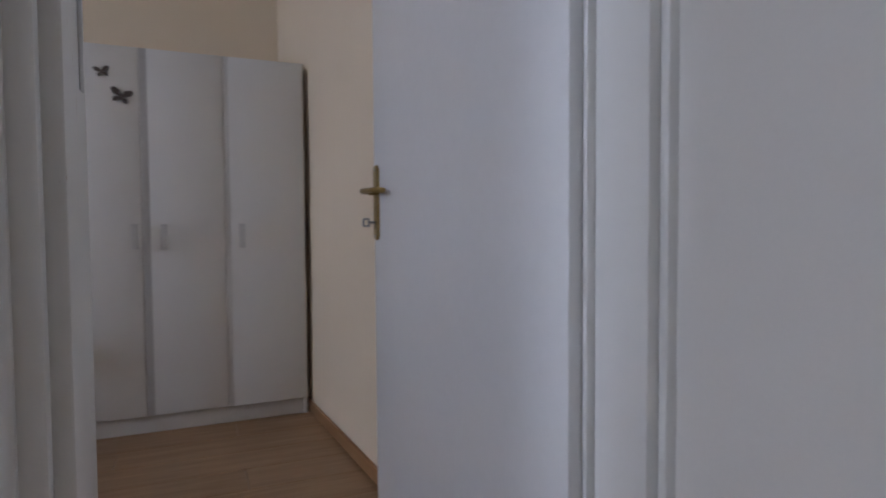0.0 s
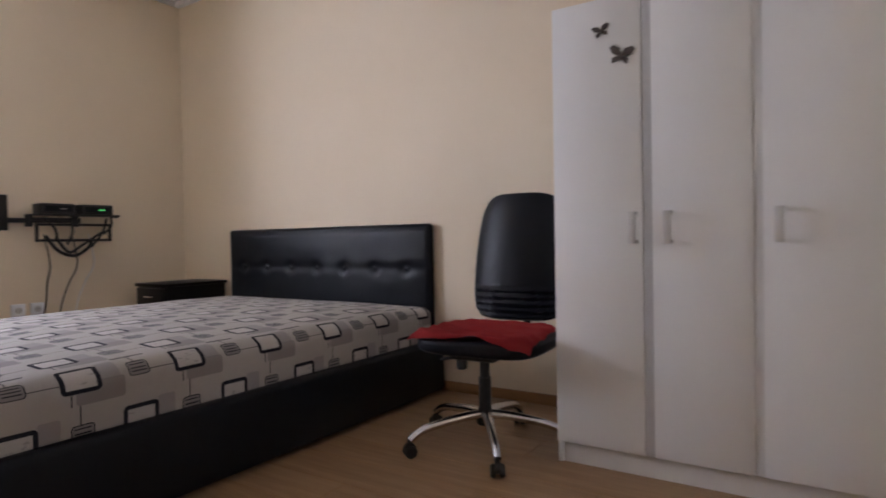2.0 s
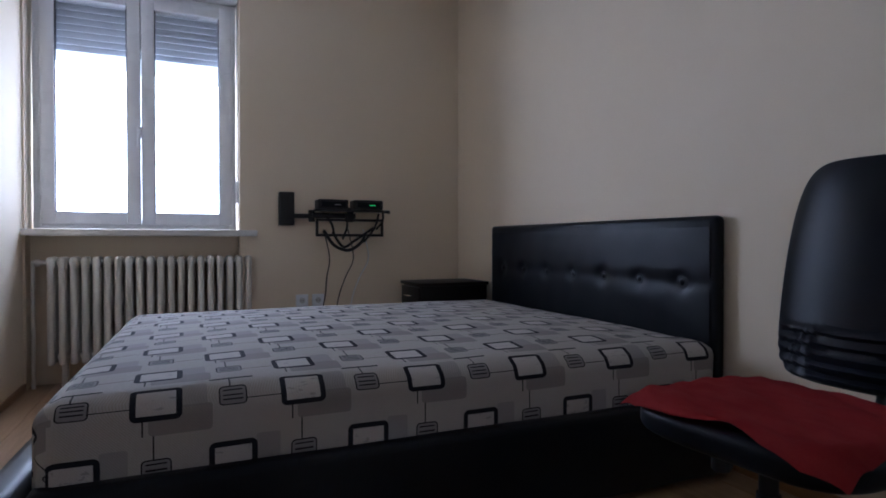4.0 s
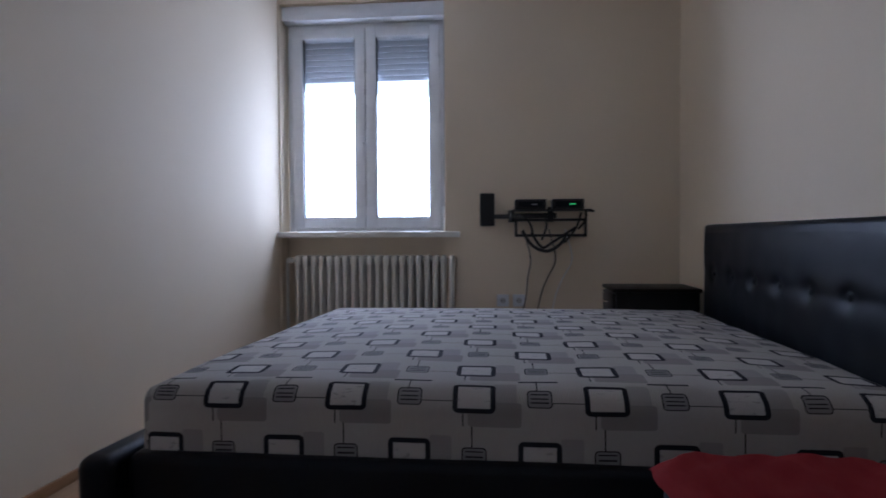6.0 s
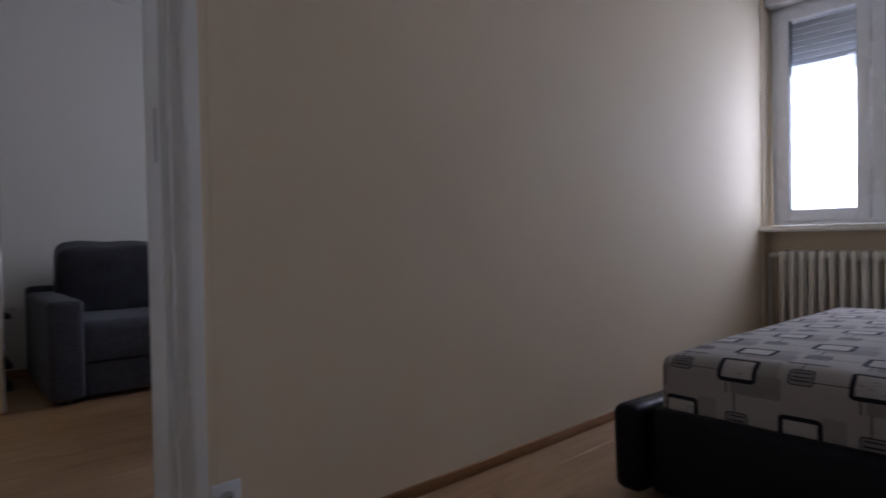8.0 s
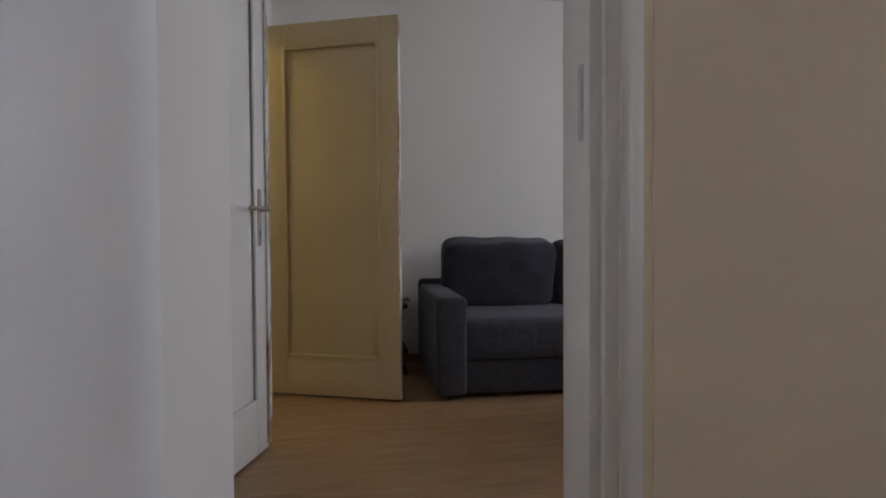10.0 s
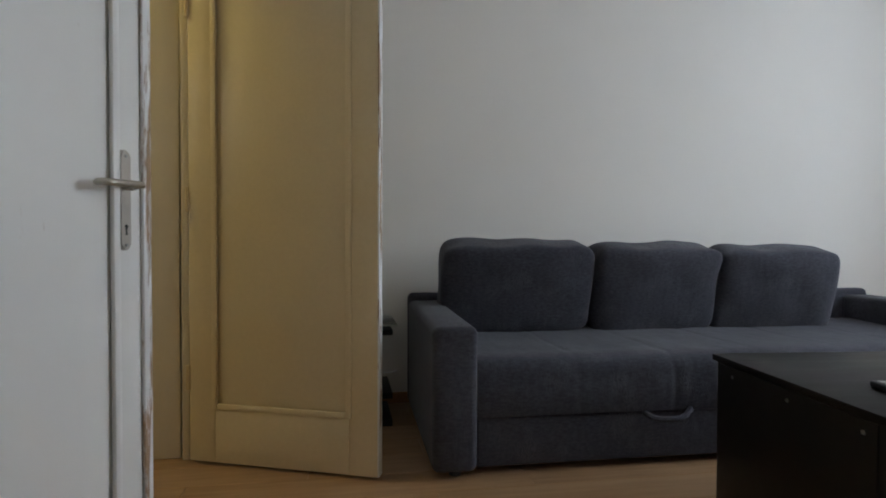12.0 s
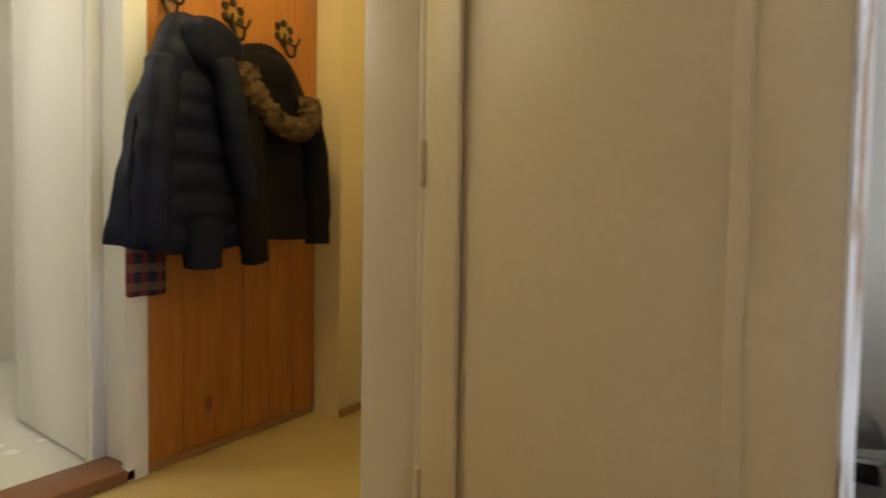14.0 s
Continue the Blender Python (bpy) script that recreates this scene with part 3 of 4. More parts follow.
# ---- double doors to the hall ----
def panel_leaf(name, label, w, h, mat, edge, panels, m, face):
    t = thing(name, label, "door", m)
    bm = box(0, w, 0, 0.022, 0.012, h, 0.003)
    st = 0.115
    zs = [0.012, 0.24] + panels + [h]
    # stiles and rails stand proud of the sunk panel
    for a, b in ((0.0, st), (w - st, w)):
        bm = box(a, b, -0.010, 0.032, 0.012, h, 0.003, bm=bm)
    for a, b in ((0.012, 0.24), (h - 0.14, h)):
        bm = box(st, w - st, -0.010, 0.032, a, b, 0.003, bm=bm)
    part("leaf", bm, mat, t)
    for s, y in ((-1, -0.010), (1, 0.032)):
        for a, b, c, d in ((st - 0.012, st + 0.012, 0.228, h - 0.128), (w - st - 0.012, w - st + 0.012, 0.228, h - 0.128)):
            part("moulding", box(a, b, y - 0.007 if s < 0 else y - 0.006, y + 0.006 if s < 0 else y + 0.007, c, d, 0.005), mat, t)
        for z in (0.24, h - 0.14):
            part("moulding", box(st + 0.012, w - st - 0.012, y - 0.007 if s < 0 else y - 0.006, y + 0.006 if s < 0 else y + 0.007, z - 0.012, z + 0.012, 0.005), mat, t)
    part("edge", box(w, w + 0.006, -0.010, 0.032, 0.012, h, 0.002), edge, t, "chipped paint showing bare wood")
    return t


d2 = panel_leaf("white_door_leaf", "white panelled double-door leaf standing ajar, paint chipped at its edge", 0.685, 2.15, M_AGED, M_CHIP, [], between((0.635, -0.995), (0.432, -1.655)), 1)
lever(d2, M_NICKEL, 0.598, 1.045, -1, -1, face=-0.010)
strip = box(0.66, 0.692, -0.022, -0.010, 0.03, 2.14, 0.005)
part("cover_strip", strip, M_CHIP, d2, "white strip with flaking paint")
d3 = panel_leaf("ivory_door_leaf", "ivory panelled double-door leaf standing open into the living room", 0.80, 2.15, M_YDOOR, M_CHIP, [], between((0.54, -2.565), (-0.205, -2.262)), 1)
for hz in (0.35, 1.07, 1.85):
    part("hinge", cyl(0.009, (-0.004, -0.012, hz - 0.05), (-0.004, -0.012, hz + 0.05), 10, bev=0.002), M_YDOOR, d3)
fr = box(0.58, 0.76, -2.66, -2.615, 0, 2.20, 0.004)
fr = box(0.58, 0.76, -0.985, -0.95, 0, 2.20, 0.004, bm=fr)
fr = box(0.58, 0.76, -2.615, -0.985, 2.16, 2.20, 0.004, bm=fr)
fr = box(0.575, 0.60, -2.72, -2.615, 0, 2.28, 0.006, bm=fr)
fr = box(0.74, 0.765, -2.72, -2.63, 0, 2.28, 0.006, bm=fr)
fr = box(0.565, 0.585, -2.655, -2.625, 0, 2.28, 0.005, bm=fr)
fr = box(0.552, 0.582, -2.628, -2.588, 0, 2.18, 0.004, bm=fr)
fr = box(0.575, 0.60, -2.615, -0.985, 2.19, 2.28, 0.006, bm=fr)
obj("door_frame_2", fr, M_IVORY, kind="structure")


# ---- bedroom window ----
win = thing("window_1", "white plastic two-sash window with roller shutter half raised", "window")
win["kind"] = "structure"
FX = WX - 0.13
Y0, Y1, Z0, Z1 = 0.075, 1.225, 0.945, 2.45
fm = box(FX - 0.07, FX, Y0, Y0 + 0.045, Z0, Z1, 0.005)
fm = box(FX - 0.07, FX, Y1 - 0.045, Y1, Z0, Z1, 0.005, bm=fm)
fm = box(FX - 0.07, FX, Y0 + 0.045, Y1 - 0.045, Z0, Z0 + 0.04, 0.005, bm=fm)
fm = box(FX - 0.07, FX, Y0 + 0.045, Y1 - 0.045, Z1 - 0.045, Z1, 0.005, bm=fm)
part("window_frame", fm, M_PVC, win)


def sash(a, b):
    g0, g1 = a + 0.075, b - 0.075
    z0, z1 = Z0 + 0.025, Z1 - 0.03
    bm = box(FX - 0.06, FX + 0.018, a, g0, z0, z1, 0.006)
    bm = box(FX - 0.06, FX + 0.018, g1, b, z0, z1, 0.006, bm=bm)
    bm = box(FX - 0.06, FX + 0.018, g0, g1, z0, z0 + 0.075, 0.006, bm=bm)
    bm = box(FX - 0.06, FX + 0.018, g0, g1, z1 - 0.075, z1, 0.006, bm=bm)
    s = part("sash", bm, M_PVC, win)
    gl = part("pane", box(FX - 0.035, FX - 0.029, g0 - 0.01, g1 + 0.01, z0 + 0.065, z1 - 0.065), M_GLASS, s, smooth=False)
    gl.visible_shadow = False
    gk = box(FX - 0.03, FX + 0.008, g0 - 0.001, g0 + 0.005, z0 + 0.075, z1 - 0.075)
    gk = box(FX - 0.03, FX + 0.008, g1 - 0.005, g1 + 0.001, z0 + 0.075, z1 - 0.075, bm=gk)
    gk = box(FX - 0.03, FX + 0.008, g0, g1, z0 + 0.074, z0 + 0.080, bm=gk)
    part("gasket", gk, M_BLACK, s)


sash(0.115, 0.652)
sash(0.658, 1.195)
hd = box(FX + 0.018, FX + 0.028, 0.632, 0.662, 1.52, 1.59, 0.003)
hd = tube([(FX + 0.028, 0.647, 1.575), (FX + 0.055, 0.647, 1.575), (FX + 0.058, 0.647, 1.55), (FX + 0.056, 0.640, 1.46)], 0.009, 8, hd)
part("window_handle", hd, M_PVC, win)
for hz in (1.05, 1.95):
    part("hinge", box(FX + 0.018, FX + 0.03, 1.193, 1.212, hz, hz + 0.07, 0.004), M_PVC, win)
for k in range(9):
    z = 2.44 - k * 0.043
    part("shutter_slat", box(FX - 0.115, FX - 0.10, 0.08, 1.22, z - 0.040, z, 0.004), M_SHUTTER, win)
part("shutter_box", box(FX - 0.11, WX - 0.03, 0.065, 1.235, 2.452, 2.555, 0.006), M_PVC, win)
sw = tagged(new("strap_winder", finish("strap_winder", box(WX - 0.10, WX - 0.065, 1.222, 1.238, 1.12, 1.27, 0.006), M_PVC)), "white plastic shutter strap winder on the window reveal", "strap winder")
part("strap", box(WX - 0.09, WX - 0.075, 1.226, 1.231, 1.27, 2.45), M_SHUTTER, sw)
obj("window_sill", box(WX - 0.14, WX + 0.045, 0.035, 1.345, 0.90, 0.94, 0.006), M_WALLW, "painted pale sill board under the bedroom window", "window sill")
# the living room's window, never in direct view
w2 = thing("window_2", "white plastic window of the living room", "window")
w2["kind"] = "structure"
fm = box(FX - 0.07, FX, -2.3, -2.24, 0.95, 2.5, 0.005)
fm = box(FX - 0.07, FX, -0.96, -0.9, 0.95, 2.5, 0.005, bm=fm)
fm = box(FX - 0.07, FX, -2.24, -0.96, 0.95, 1.01, 0.005, bm=fm)
fm = box(FX - 0.07, FX, -2.24, -0.96, 2.44, 2.5, 0.005, bm=fm)
fm = box(FX - 0.07, FX, -1.64, -1.56, 1.01, 2.44, 0.005, bm=fm)
part("window_frame", fm, M_PVC, w2)
for a, b in ((-2.24, -1.64), (-1.56, -0.96)):
    part("pane", box(FX - 0.04, FX - 0.034, a - 0.01, b + 0.01, 1.0, 2.45), M_GLASS, w2, smooth=False).visible_shadow = False

# outdoors: bright overcast and pale houses far off
obj("backdrop", box(-90.5, -90, -120, 120, -9, 90), M_SKY, kind="structure", smooth=False)
for i, (y, w, h) in enumerate(((-12.5, 7.0, 4.4), (-3.2, 5.0, 2.6), (8.5, 7.0, 2.2))):
    hs = thing("apartment_building", "pale distant apartment building under a bright sky", "building", Matrix.Translation((-62, y, -9)), "far houses")
    part("wall", box(-4, 0, -w / 2, w / 2, 0, 9 + h), M_FACADE, hs, smooth=False)
    part("roof", box(-4.2, 0.2, -w / 2 - 0.2, w / 2 + 0.2, 9 + h, 9 + h + 0.3), M_SHUTTER, hs, smooth=False)
    for k in range(3):
        part("window", box(-0.02, 0.04, -w / 2 + 0.8 + k * w / 3, -w / 2 + 1.7 + k * w / 3, 9 + h - 2.0, 9 + h - 0.8), M_SHUTTER, hs, smooth=False)

# ---- radiator ----
rad = thing("radiator", "cream ribbed column radiator below the window sill", "radiator", Matrix.Translation((WX - 0.045, 0, 0)))
first = None
for k in range(20):
    y = 0.19 + k * 0.0578
    if first is None:
        bm = box(-0.075, 0.10, -0.021, 0.021, 0.70, 0.775, 0.018, 3)
        bm = box(-0.075, 0.10, -0.021, 0.021, 0.14, 0.215, 0.018, 3, bm=bm)
        for x in (-0.055, 0.012, 0.08):
            bm = cyl(0.019, (x, 0, 0.19), (x, 0, 0.72), 12, bm=bm)
        first = finish("rib", bm, M_RAD)
    r = new("rib", first)
    r.parent, r.location = rad, (0, y, 0)
pp = cyl(0.016, (0.012, 0.16, 0.74), (0.012, 1.32, 0.74), 10)
pp = cyl(0.016, (0.012, 0.16, 0.18), (0.012, 1.32, 0.18), 10, bm=pp)
part("header_pipe", pp, M_RAD, rad)
vl = cyl(0.014, (0.012, 0.16, 0.74), (0.012, 0.085, 0.74), 10)
vl = cyl(0.022, (0.012, 0.10, 0.74), (0.012, 0.13, 0.74), 12, bm=vl, bev=0.004)
vl = cyl(0.011, (0.012, 0.09, 0.74), (0.012, 0.09, 0.0), 10, bm=vl)
part("valve", vl, M_RAD, rad)
for y in (0.25, 1.24):
    part("foot", box(-0.02, 0.04, y - 0.015, y + 0.015, 0, 0.15, 0.004), M_RAD, rad)

# ---- bed ----
BED = Matrix.Translation((-1.80, 2.79, 0))
bed = thing("bed", "black leatherette double bed with tufted headboard and raised rails", "bed", BED)
BW = 1.80


def headboard():
    bm = box(-BW, 0, -0.03, 0.02, 0.02, 0.965, 0.022, 3)
    bmesh.ops.subdivide_edges(bm, edges=[e for e in bm.edges if e.calc_length() > 0.4], cuts=1)
    return bm


part("headboard", headboard(), M_LEATHER, bed)
# quilted front: a fine grid drawn in at the buttons
qb = bmesh.new()
NX, NZ = 90, 40
grid = []
for j in range(NZ + 1):
    row = []
    for i in range(NX + 1):
        x, z = -BW + 0.03 + (BW - 0.06) * i / NX, 0.42 + 0.50 * j / NZ
        y = -0.036
        for k in range(7):
            for bz, bxo in ((0.70, 0.0),):
                bx = -BW + 0.171 + k * 0.243 + bxo
                d2b = ((x - bx) ** 2 + (z - bz) ** 2)
                y += 0.020 * math.exp(-d2b / 0.0011) + 0.0006 * math.exp(-((z - bz) ** 2) / 0.0006) + 0.003 * math.exp(-((x - bx) ** 2) / 0.0003 - (max(0, bz - z) ** 2) / 0.004 - (max(0, z - bz) ** 2) / 0.0012)
        y -= 0.010 * math.sin(math.pi * i / NX) ** 0.5 * math.sin(math.pi * j / NZ) ** 0.5
        y += 0.0025 * noise.noise(Vector((x * 9, z * 9, 1)))
        row.append(qb.verts.new((x, min(y, -0.028), z)))
    grid.append(row)
for j in range(NZ):
    for i in range(NX):
        qb.faces.new((grid[j][i], grid[j][i + 1], grid[j + 1][i + 1], grid[j + 1][i]))
part("headboard_padding", qb, M_LEATHER, bed, "tufted black leatherette padding")
for k in range(7):
    bx = -BW + 0.17 + k * 0.243
    bm = bmesh.new()
    bmesh.ops.create_uvsphere(bm, u_segments=12, v_segments=8, radius=0.013)
    bm.transform(Matrix.Translation((bx, -0.030, 0.70)) @ Matrix.Diagonal((1, 0.5, 1, 1)))
    part("button", bm, M_LEATHER, bed)
part("side_rail", box(0.0, 0.095, -2.21, -0.032, 0.02, 0.308, 0.026, 3), M_LEATHER, bed)
part("side_rail", box(-BW - 0.045, -BW + 0.04, -2.099, -0.032, 0.02, 0.308, 0.026, 3), M_LEATHER, bed)


def foot_rail():
    """Padded end rail, leaning outward a little, with creases in its cover."""
    bm = box(-BW - 0.06, 0.15, -2.25, -2.14, 0.02, 0.315, 0.038, 4)
    bmesh.ops.subdivide_edges(bm, edges=[e for e in bm.edges if e.calc_length() > 0.5], cuts=30, use_grid_fill=True)
    for v in bm.verts:
        v.co.y += 0.025 * (v.co.z - 0.315) * -1.0 - 0.059 * (v.co.x + 1.18)
        v.co += 0.004 * noise.noise_vector(v.co * 6)
    return bm


part("foot_rail", foot_rail(), M_LEATHER, bed)
for x in (-0.12, -BW + 0.12):
    for y in (-2.0, -0.15):
        part("foot", cyl(0.03, (x, y, 0), (x, y, 0.04), 12), M_BLACK, bed)


def mattress():
    bm = bmesh.new()
    bmesh.ops.create_cube(bm, size=2)
    bmesh.ops.subdivide_edges(bm, edges=list(bm.edges), cuts=40, use_grid_fill=True)
    hx, hy, hz, r = 0.905, 1.035, 0.14, 0.055
    for v in bm.verts:
        p = Vector((v.co.x * hx, v.co.y * hy, v.co.z * hz))
        q = Vector([max(-h + r, min(h - r, c)) for c, h in zip(p, (hx, hy, hz))])
        d = p - q
        if d.length > 1e-6:
            far = max(abs(d.x), abs(d.y), abs(d.z))
            p = q + d.normalized() * far
        p.z += 0.040 * (1 - min(1, abs(p.x / hx)) ** 3) * (1 - min(1, abs(p.y / hy)) ** 3) * (1 if p.z > 0 else 0)
        p.y -= 0.065 * (0.5 + 0.5 * p.x / hx) * (0.5 - 0.5 * p.y / hy)
        p += 0.005 * noise.noise_vector(p * 3.5)
        v.co = p
    return bm


mt = obj("mattress", mattress(), M_BED, "thick mattress in beige cloth printed with black rounded frames", "mattress")
mt.matrix_world = Matrix.Translation((-2.652, 1.683, 0.352))



def piping(z):
    """Sewn cord round the mattress, following its sides."""
    line = []
    for cx, cy in ((-1, -1), (1, -1), (1, 1), (-1, 1), (-1, -1)):
        x, y = cx * 0.895, cy * 1.025
        line.append((x, y - 0.065 * (0.5 + 0.5 * x / 0.905) * (0.5 - 0.5 * y / 1.035), z))
    bm = None
    for p, q in zip(line, line[1:]):
        bm = tube([p, q], 0.006, 8, bm, sub=2)
    return bm


part("piping", piping(-0.135), M_BED, mt)

# ---- nightstand ----
ns = thing("nightstand", "black wooden nightstand with drawers beside the bed", "nightstand", Matrix.Translation((-3.665, 2.275, 0)))
part("body", box(-0.34, 0, 0.02, 0.49, 0.03, 0.575, 0.003), M_BLACKWOOD, ns)
part("top", box(-0.355, 0.012, 0.0, 0.50, 0.575, 0.597, 0.004), M_BLACKWOOD, ns)
for k in range(3):
    dr = part("drawer", box(-0.33, -0.01, 0.0, 0.019, 0.05 + k * 0.174, 0.218 + k * 0.174, 0.003), M_BLACKWOOD, ns)
    part("handle", tube([(-0.22, 0.0, 0.16 + k * 0.174), (-0.21, -0.02, 0.16 + k * 0.174), (-0.13, -0.02, 0.16 + k * 0.174), (-0.12, 0.0, 0.16 + k * 0.174)], 0.005, 8), M_CHROME, dr, "chrome bow handle")
for x in (-0.31, -0.03):
    for y in (0.06, 0.45):
        part("foot", box(x - 0.02, x + 0.02, y - 0.02, y + 0.02, 0, 0.03), M_BLACK, ns)

# ---- wall bracket with two boxes ----
tv = thing("tv_wall_bracket", "black steel swivel bracket folded against the wall, straps hanging", "wall bracket", Matrix.Translation((WX, 0, 0)))
part("wall_plate", box(0, 0.045, 1.485, 1.585, 0.975, 1.20, 0.006), M_BLACK, tv)
ar = box(0.02, 0.05, 1.585, 1.80, 1.025, 1.055, 0.004)
ar = cyl(0.022, (0.04, 1.70, 1.00), (0.04, 1.70, 1.08), 14, bm=ar)
ar = box(0.05, 0.075, 1.70, 2.00, 1.025, 1.06, 0.004, bm=ar)
part("arm", ar, M_BLACK, tv)
fm = box(0.07, 0.085, 1.72, 2.20, 1.005, 1.022, 0.003)
fm = box(0.07, 0.085, 1.72, 2.20, 0.90, 0.918, 0.003, bm=fm)
fm = box(0.07, 0.085, 1.72, 1.738, 0.90, 1.022, 0.003, bm=fm)
fm = box(0.07, 0.085, 2.182, 2.20, 0.90, 1.022, 0.003, bm=fm)
fm = box(0.06, 0.09, 1.94, 1.98, 1.0, 1.10, 0.003, bm=fm)
fm = box(0.03, 0.17, 1.70, 2.22, 1.072, 1.082, 0.003, bm=fm)
part("frame", fm, M_BLACK, tv)
for a, b in (((1.76, 1.06), (1.84, 0.92)), ((1.92, 1.06), (1.90, 0.88)), ((2.16, 1.06), (2.05, 0.86)), ((2.19, 1.07), (2.14, 0.95))):
    part("strap", tube([(0.10, *a), (0.11, (a[0] + b[0]) / 2 + 0.02, (a[1] + b[1]) / 2), (0.10, *b)], 0.008, 6), M_BLACK, tv)
part("strap", tube([(0.10, 1.77, 0.94), (0.11, 1.84, 0.84), (0.11, 1.94, 0.805), (0.11, 2.03, 0.86), (0.10, 2.06, 0.92)], 0.011, 8), M_BLACK, tv)
part("strap", tube([(0.10, 1.83, 0.93), (0.115, 1.90, 0.83), (0.115, 1.98, 0.87), (0.10, 2.12, 0.96)], 0.009, 8), M_BLACK, tv)
part("pin", cyl(0.007, (0.08, 2.20, 1.075), (0.08, 2.25, 1.07), 8), M_BLACK, tv)
for y in (1.72, 1.965):
    rb = thing("set_top_box", "small black set-top box lying on the wall bracket", "set-top box", Matrix.Translation((WX + 0.10, y, 1.083)))
    part("case", box(-0.06, 0.07, 0, 0.205, 0, 0.066, 0.008, 3), M_BLACK, rb)
    part("panel", box(0.07, 0.072, 0.02, 0.185, 0.014, 0.05), M_LEATHER, rb)
    part("light", box(0.0715, 0.074, 0.11, 0.15, 0.028, 0.034), M_LED if y > 1.9 else M_STEEL, rb)
for i, (a, b) in enumerate(((1.78, 1.80), (1.95, 1.90), (2.06, 2.0))):
    cb = tube([(WX + 0.05, a, 0.95), (WX + 0.012, a + 0.05, 0.75), (WX + 0.010, (a + b) / 2 + 0.02, 0.62), (WX + 0.012, b, 0.50), (WX + 0.012, b - 0.03, 0.36)], 0.004, 6)
    obj("cable", cb, M_BLACK if i < 2 else M_PVC, "thin cable hanging down from the wall bracket", "cable", group="bracket cables")


def socket(m, cat="socket"):
    s = thing("wall_socket", "white plastic wall socket set low on the wall", "socket", m, "sockets")
    pl = box(-0.042, 0.042, 0, 0.010, -0.042, 0.042, 0.004, 2)
    part("plate", pl, M_PVC, s)
    ring = cyl(0.027, (0, 0.008, 0), (0, 0.013, 0), 24, bev=0.002)
    part("insert", ring, M_PVC, s)
    part("recess", cyl(0.020, (0, 0.0125, 0), (0, 0.0138, 0), 20), M_EDGE, s)
    hl = cyl(0.003, (-0.009, 0.0137, 0), (-0.009, 0.0146, 0), 8)
    hl = cyl(0.003, (0.009, 0.0137, 0), (0.009, 0.0146, 0), 8, bm=hl)
    part("pin_hole", hl, M_BLACK, s)


socket(pose(WX, 1.64, 0.46, 0, 0, -90))
socket(pose(WX, 1.75, 0.46, 0, 0, -90))
socket(pose(-0.49, 0.001, 0.20))

# ---- wardrobe ----
wd = thing("wardrobe", "white three-door laminate wardrobe with butterfly stickers", "wardrobe", Matrix.Translation((-0.775, 2.10, 0)))
WW, WHT = 1.055, 1.738
bd = box(0, 0.018, 0.02, 0.56, 0, WHT, 0.001)
bd = box(WW - 0.018, WW, 0.02, 0.56, 0, WHT, 0.001, bm=bd)
bd = box(0.018, WW - 0.018, 0.02, 0.56, WHT - 0.018, WHT, 0.001, bm=bd)
bd = box(0.018, WW - 0.018, 0.02, 0.56, 0.08, 0.098, bm=bd)
bd = box(0.018, WW - 0.018, 0.55, 0.556, 0.098, WHT - 0.018, bm=bd)
part("body", bd, M_WARDROBE, wd)
part("plinth", box(0.018, WW - 0.018, 0.03, 0.05, 0.0, 0.079, 0.001), M_WARDROBE, wd)
for a, b, hx in ((0.003, 0.334, 0.304), (0.366, 0.680, 0.422), (0.708, 1.052, 0.755)):
    dr = part("door", box(a, b, 0.0, 0.018, 0.085, WHT - 0.003, 0.0015), M_WARDROBE, wd)
    h = box(hx - 0.013, hx + 0.013, -0.042, -0.033, 0.843, 0.955, 0.003)
    h = box(hx - 0.013, hx + 0.013, -0.034, 0.0, 0.843, 0.855, 0.003, bm=h)
    h = box(hx - 0.013, hx + 0.013, -0.034, 0.0, 0.943, 0.955, 0.003, bm=h)
    part("handle", h, M_HANDLE, dr, "small square metal handle")
part("edge_strip", box(0.3345, 0.3655, 0.003, 0.019, 0.085, WHT - 0.003, 0.001), M_EDGE, wd)
part("edge_strip", box(0.6805, 0.7075, 0.004, 0.019, 0.085, WHT - 0.003, 0.001), M_EDGEPALE, wd)


def butterfly(m, s):
    bm = bmesh.new()
    for sx in (-1, 1):
        for lobe in (((0.0, 0.0), (0.2, 0.55), (0.75, 0.75), (1.0, 0.55), (0.75, 0.15), (0.3, -0.05)), ((0.0, -0.02), (0.3, -0.08), (0.65, -0.2), (0.6, -0.62), (0.3, -0.5), (0.05, -0.25))):
            f = bm.faces.new([bm.verts.new((sx * x * s, 0, z * s)) for x, z in lobe])
    ex = bmesh.ops.extrude_face_region(bm, geom=list(bm.faces))
    for v in ex["geom"]:
        if isinstance(v, bmesh.types.BMVert):
            v.co.y -= 0.003
    bm = cyl(0.05 * s, (0, -0.003, -0.35 * s), (0, -0.003, 0.35 * s), 8, bm=bm)
    ob = obj("butterfly_sticker", bm, M_EDGE_DARK, "dark butterfly sticker on the wardrobe door", "sticker", group="butterflies")
    ob.matrix_world = m


M_EDGE_DARK = surface("dark_brown_foil", (0.07, 0.055, 0.05), (0.11, 0.09, 0.08), 0.4, 20, 90, 0.05)
butterfly(pose(-0.510, 2.098, 1.516, 0, 12, 0), 0.046)
butterfly(pose(-0.581, 2.098, 1.616, 0, -10, 0), 0.032)

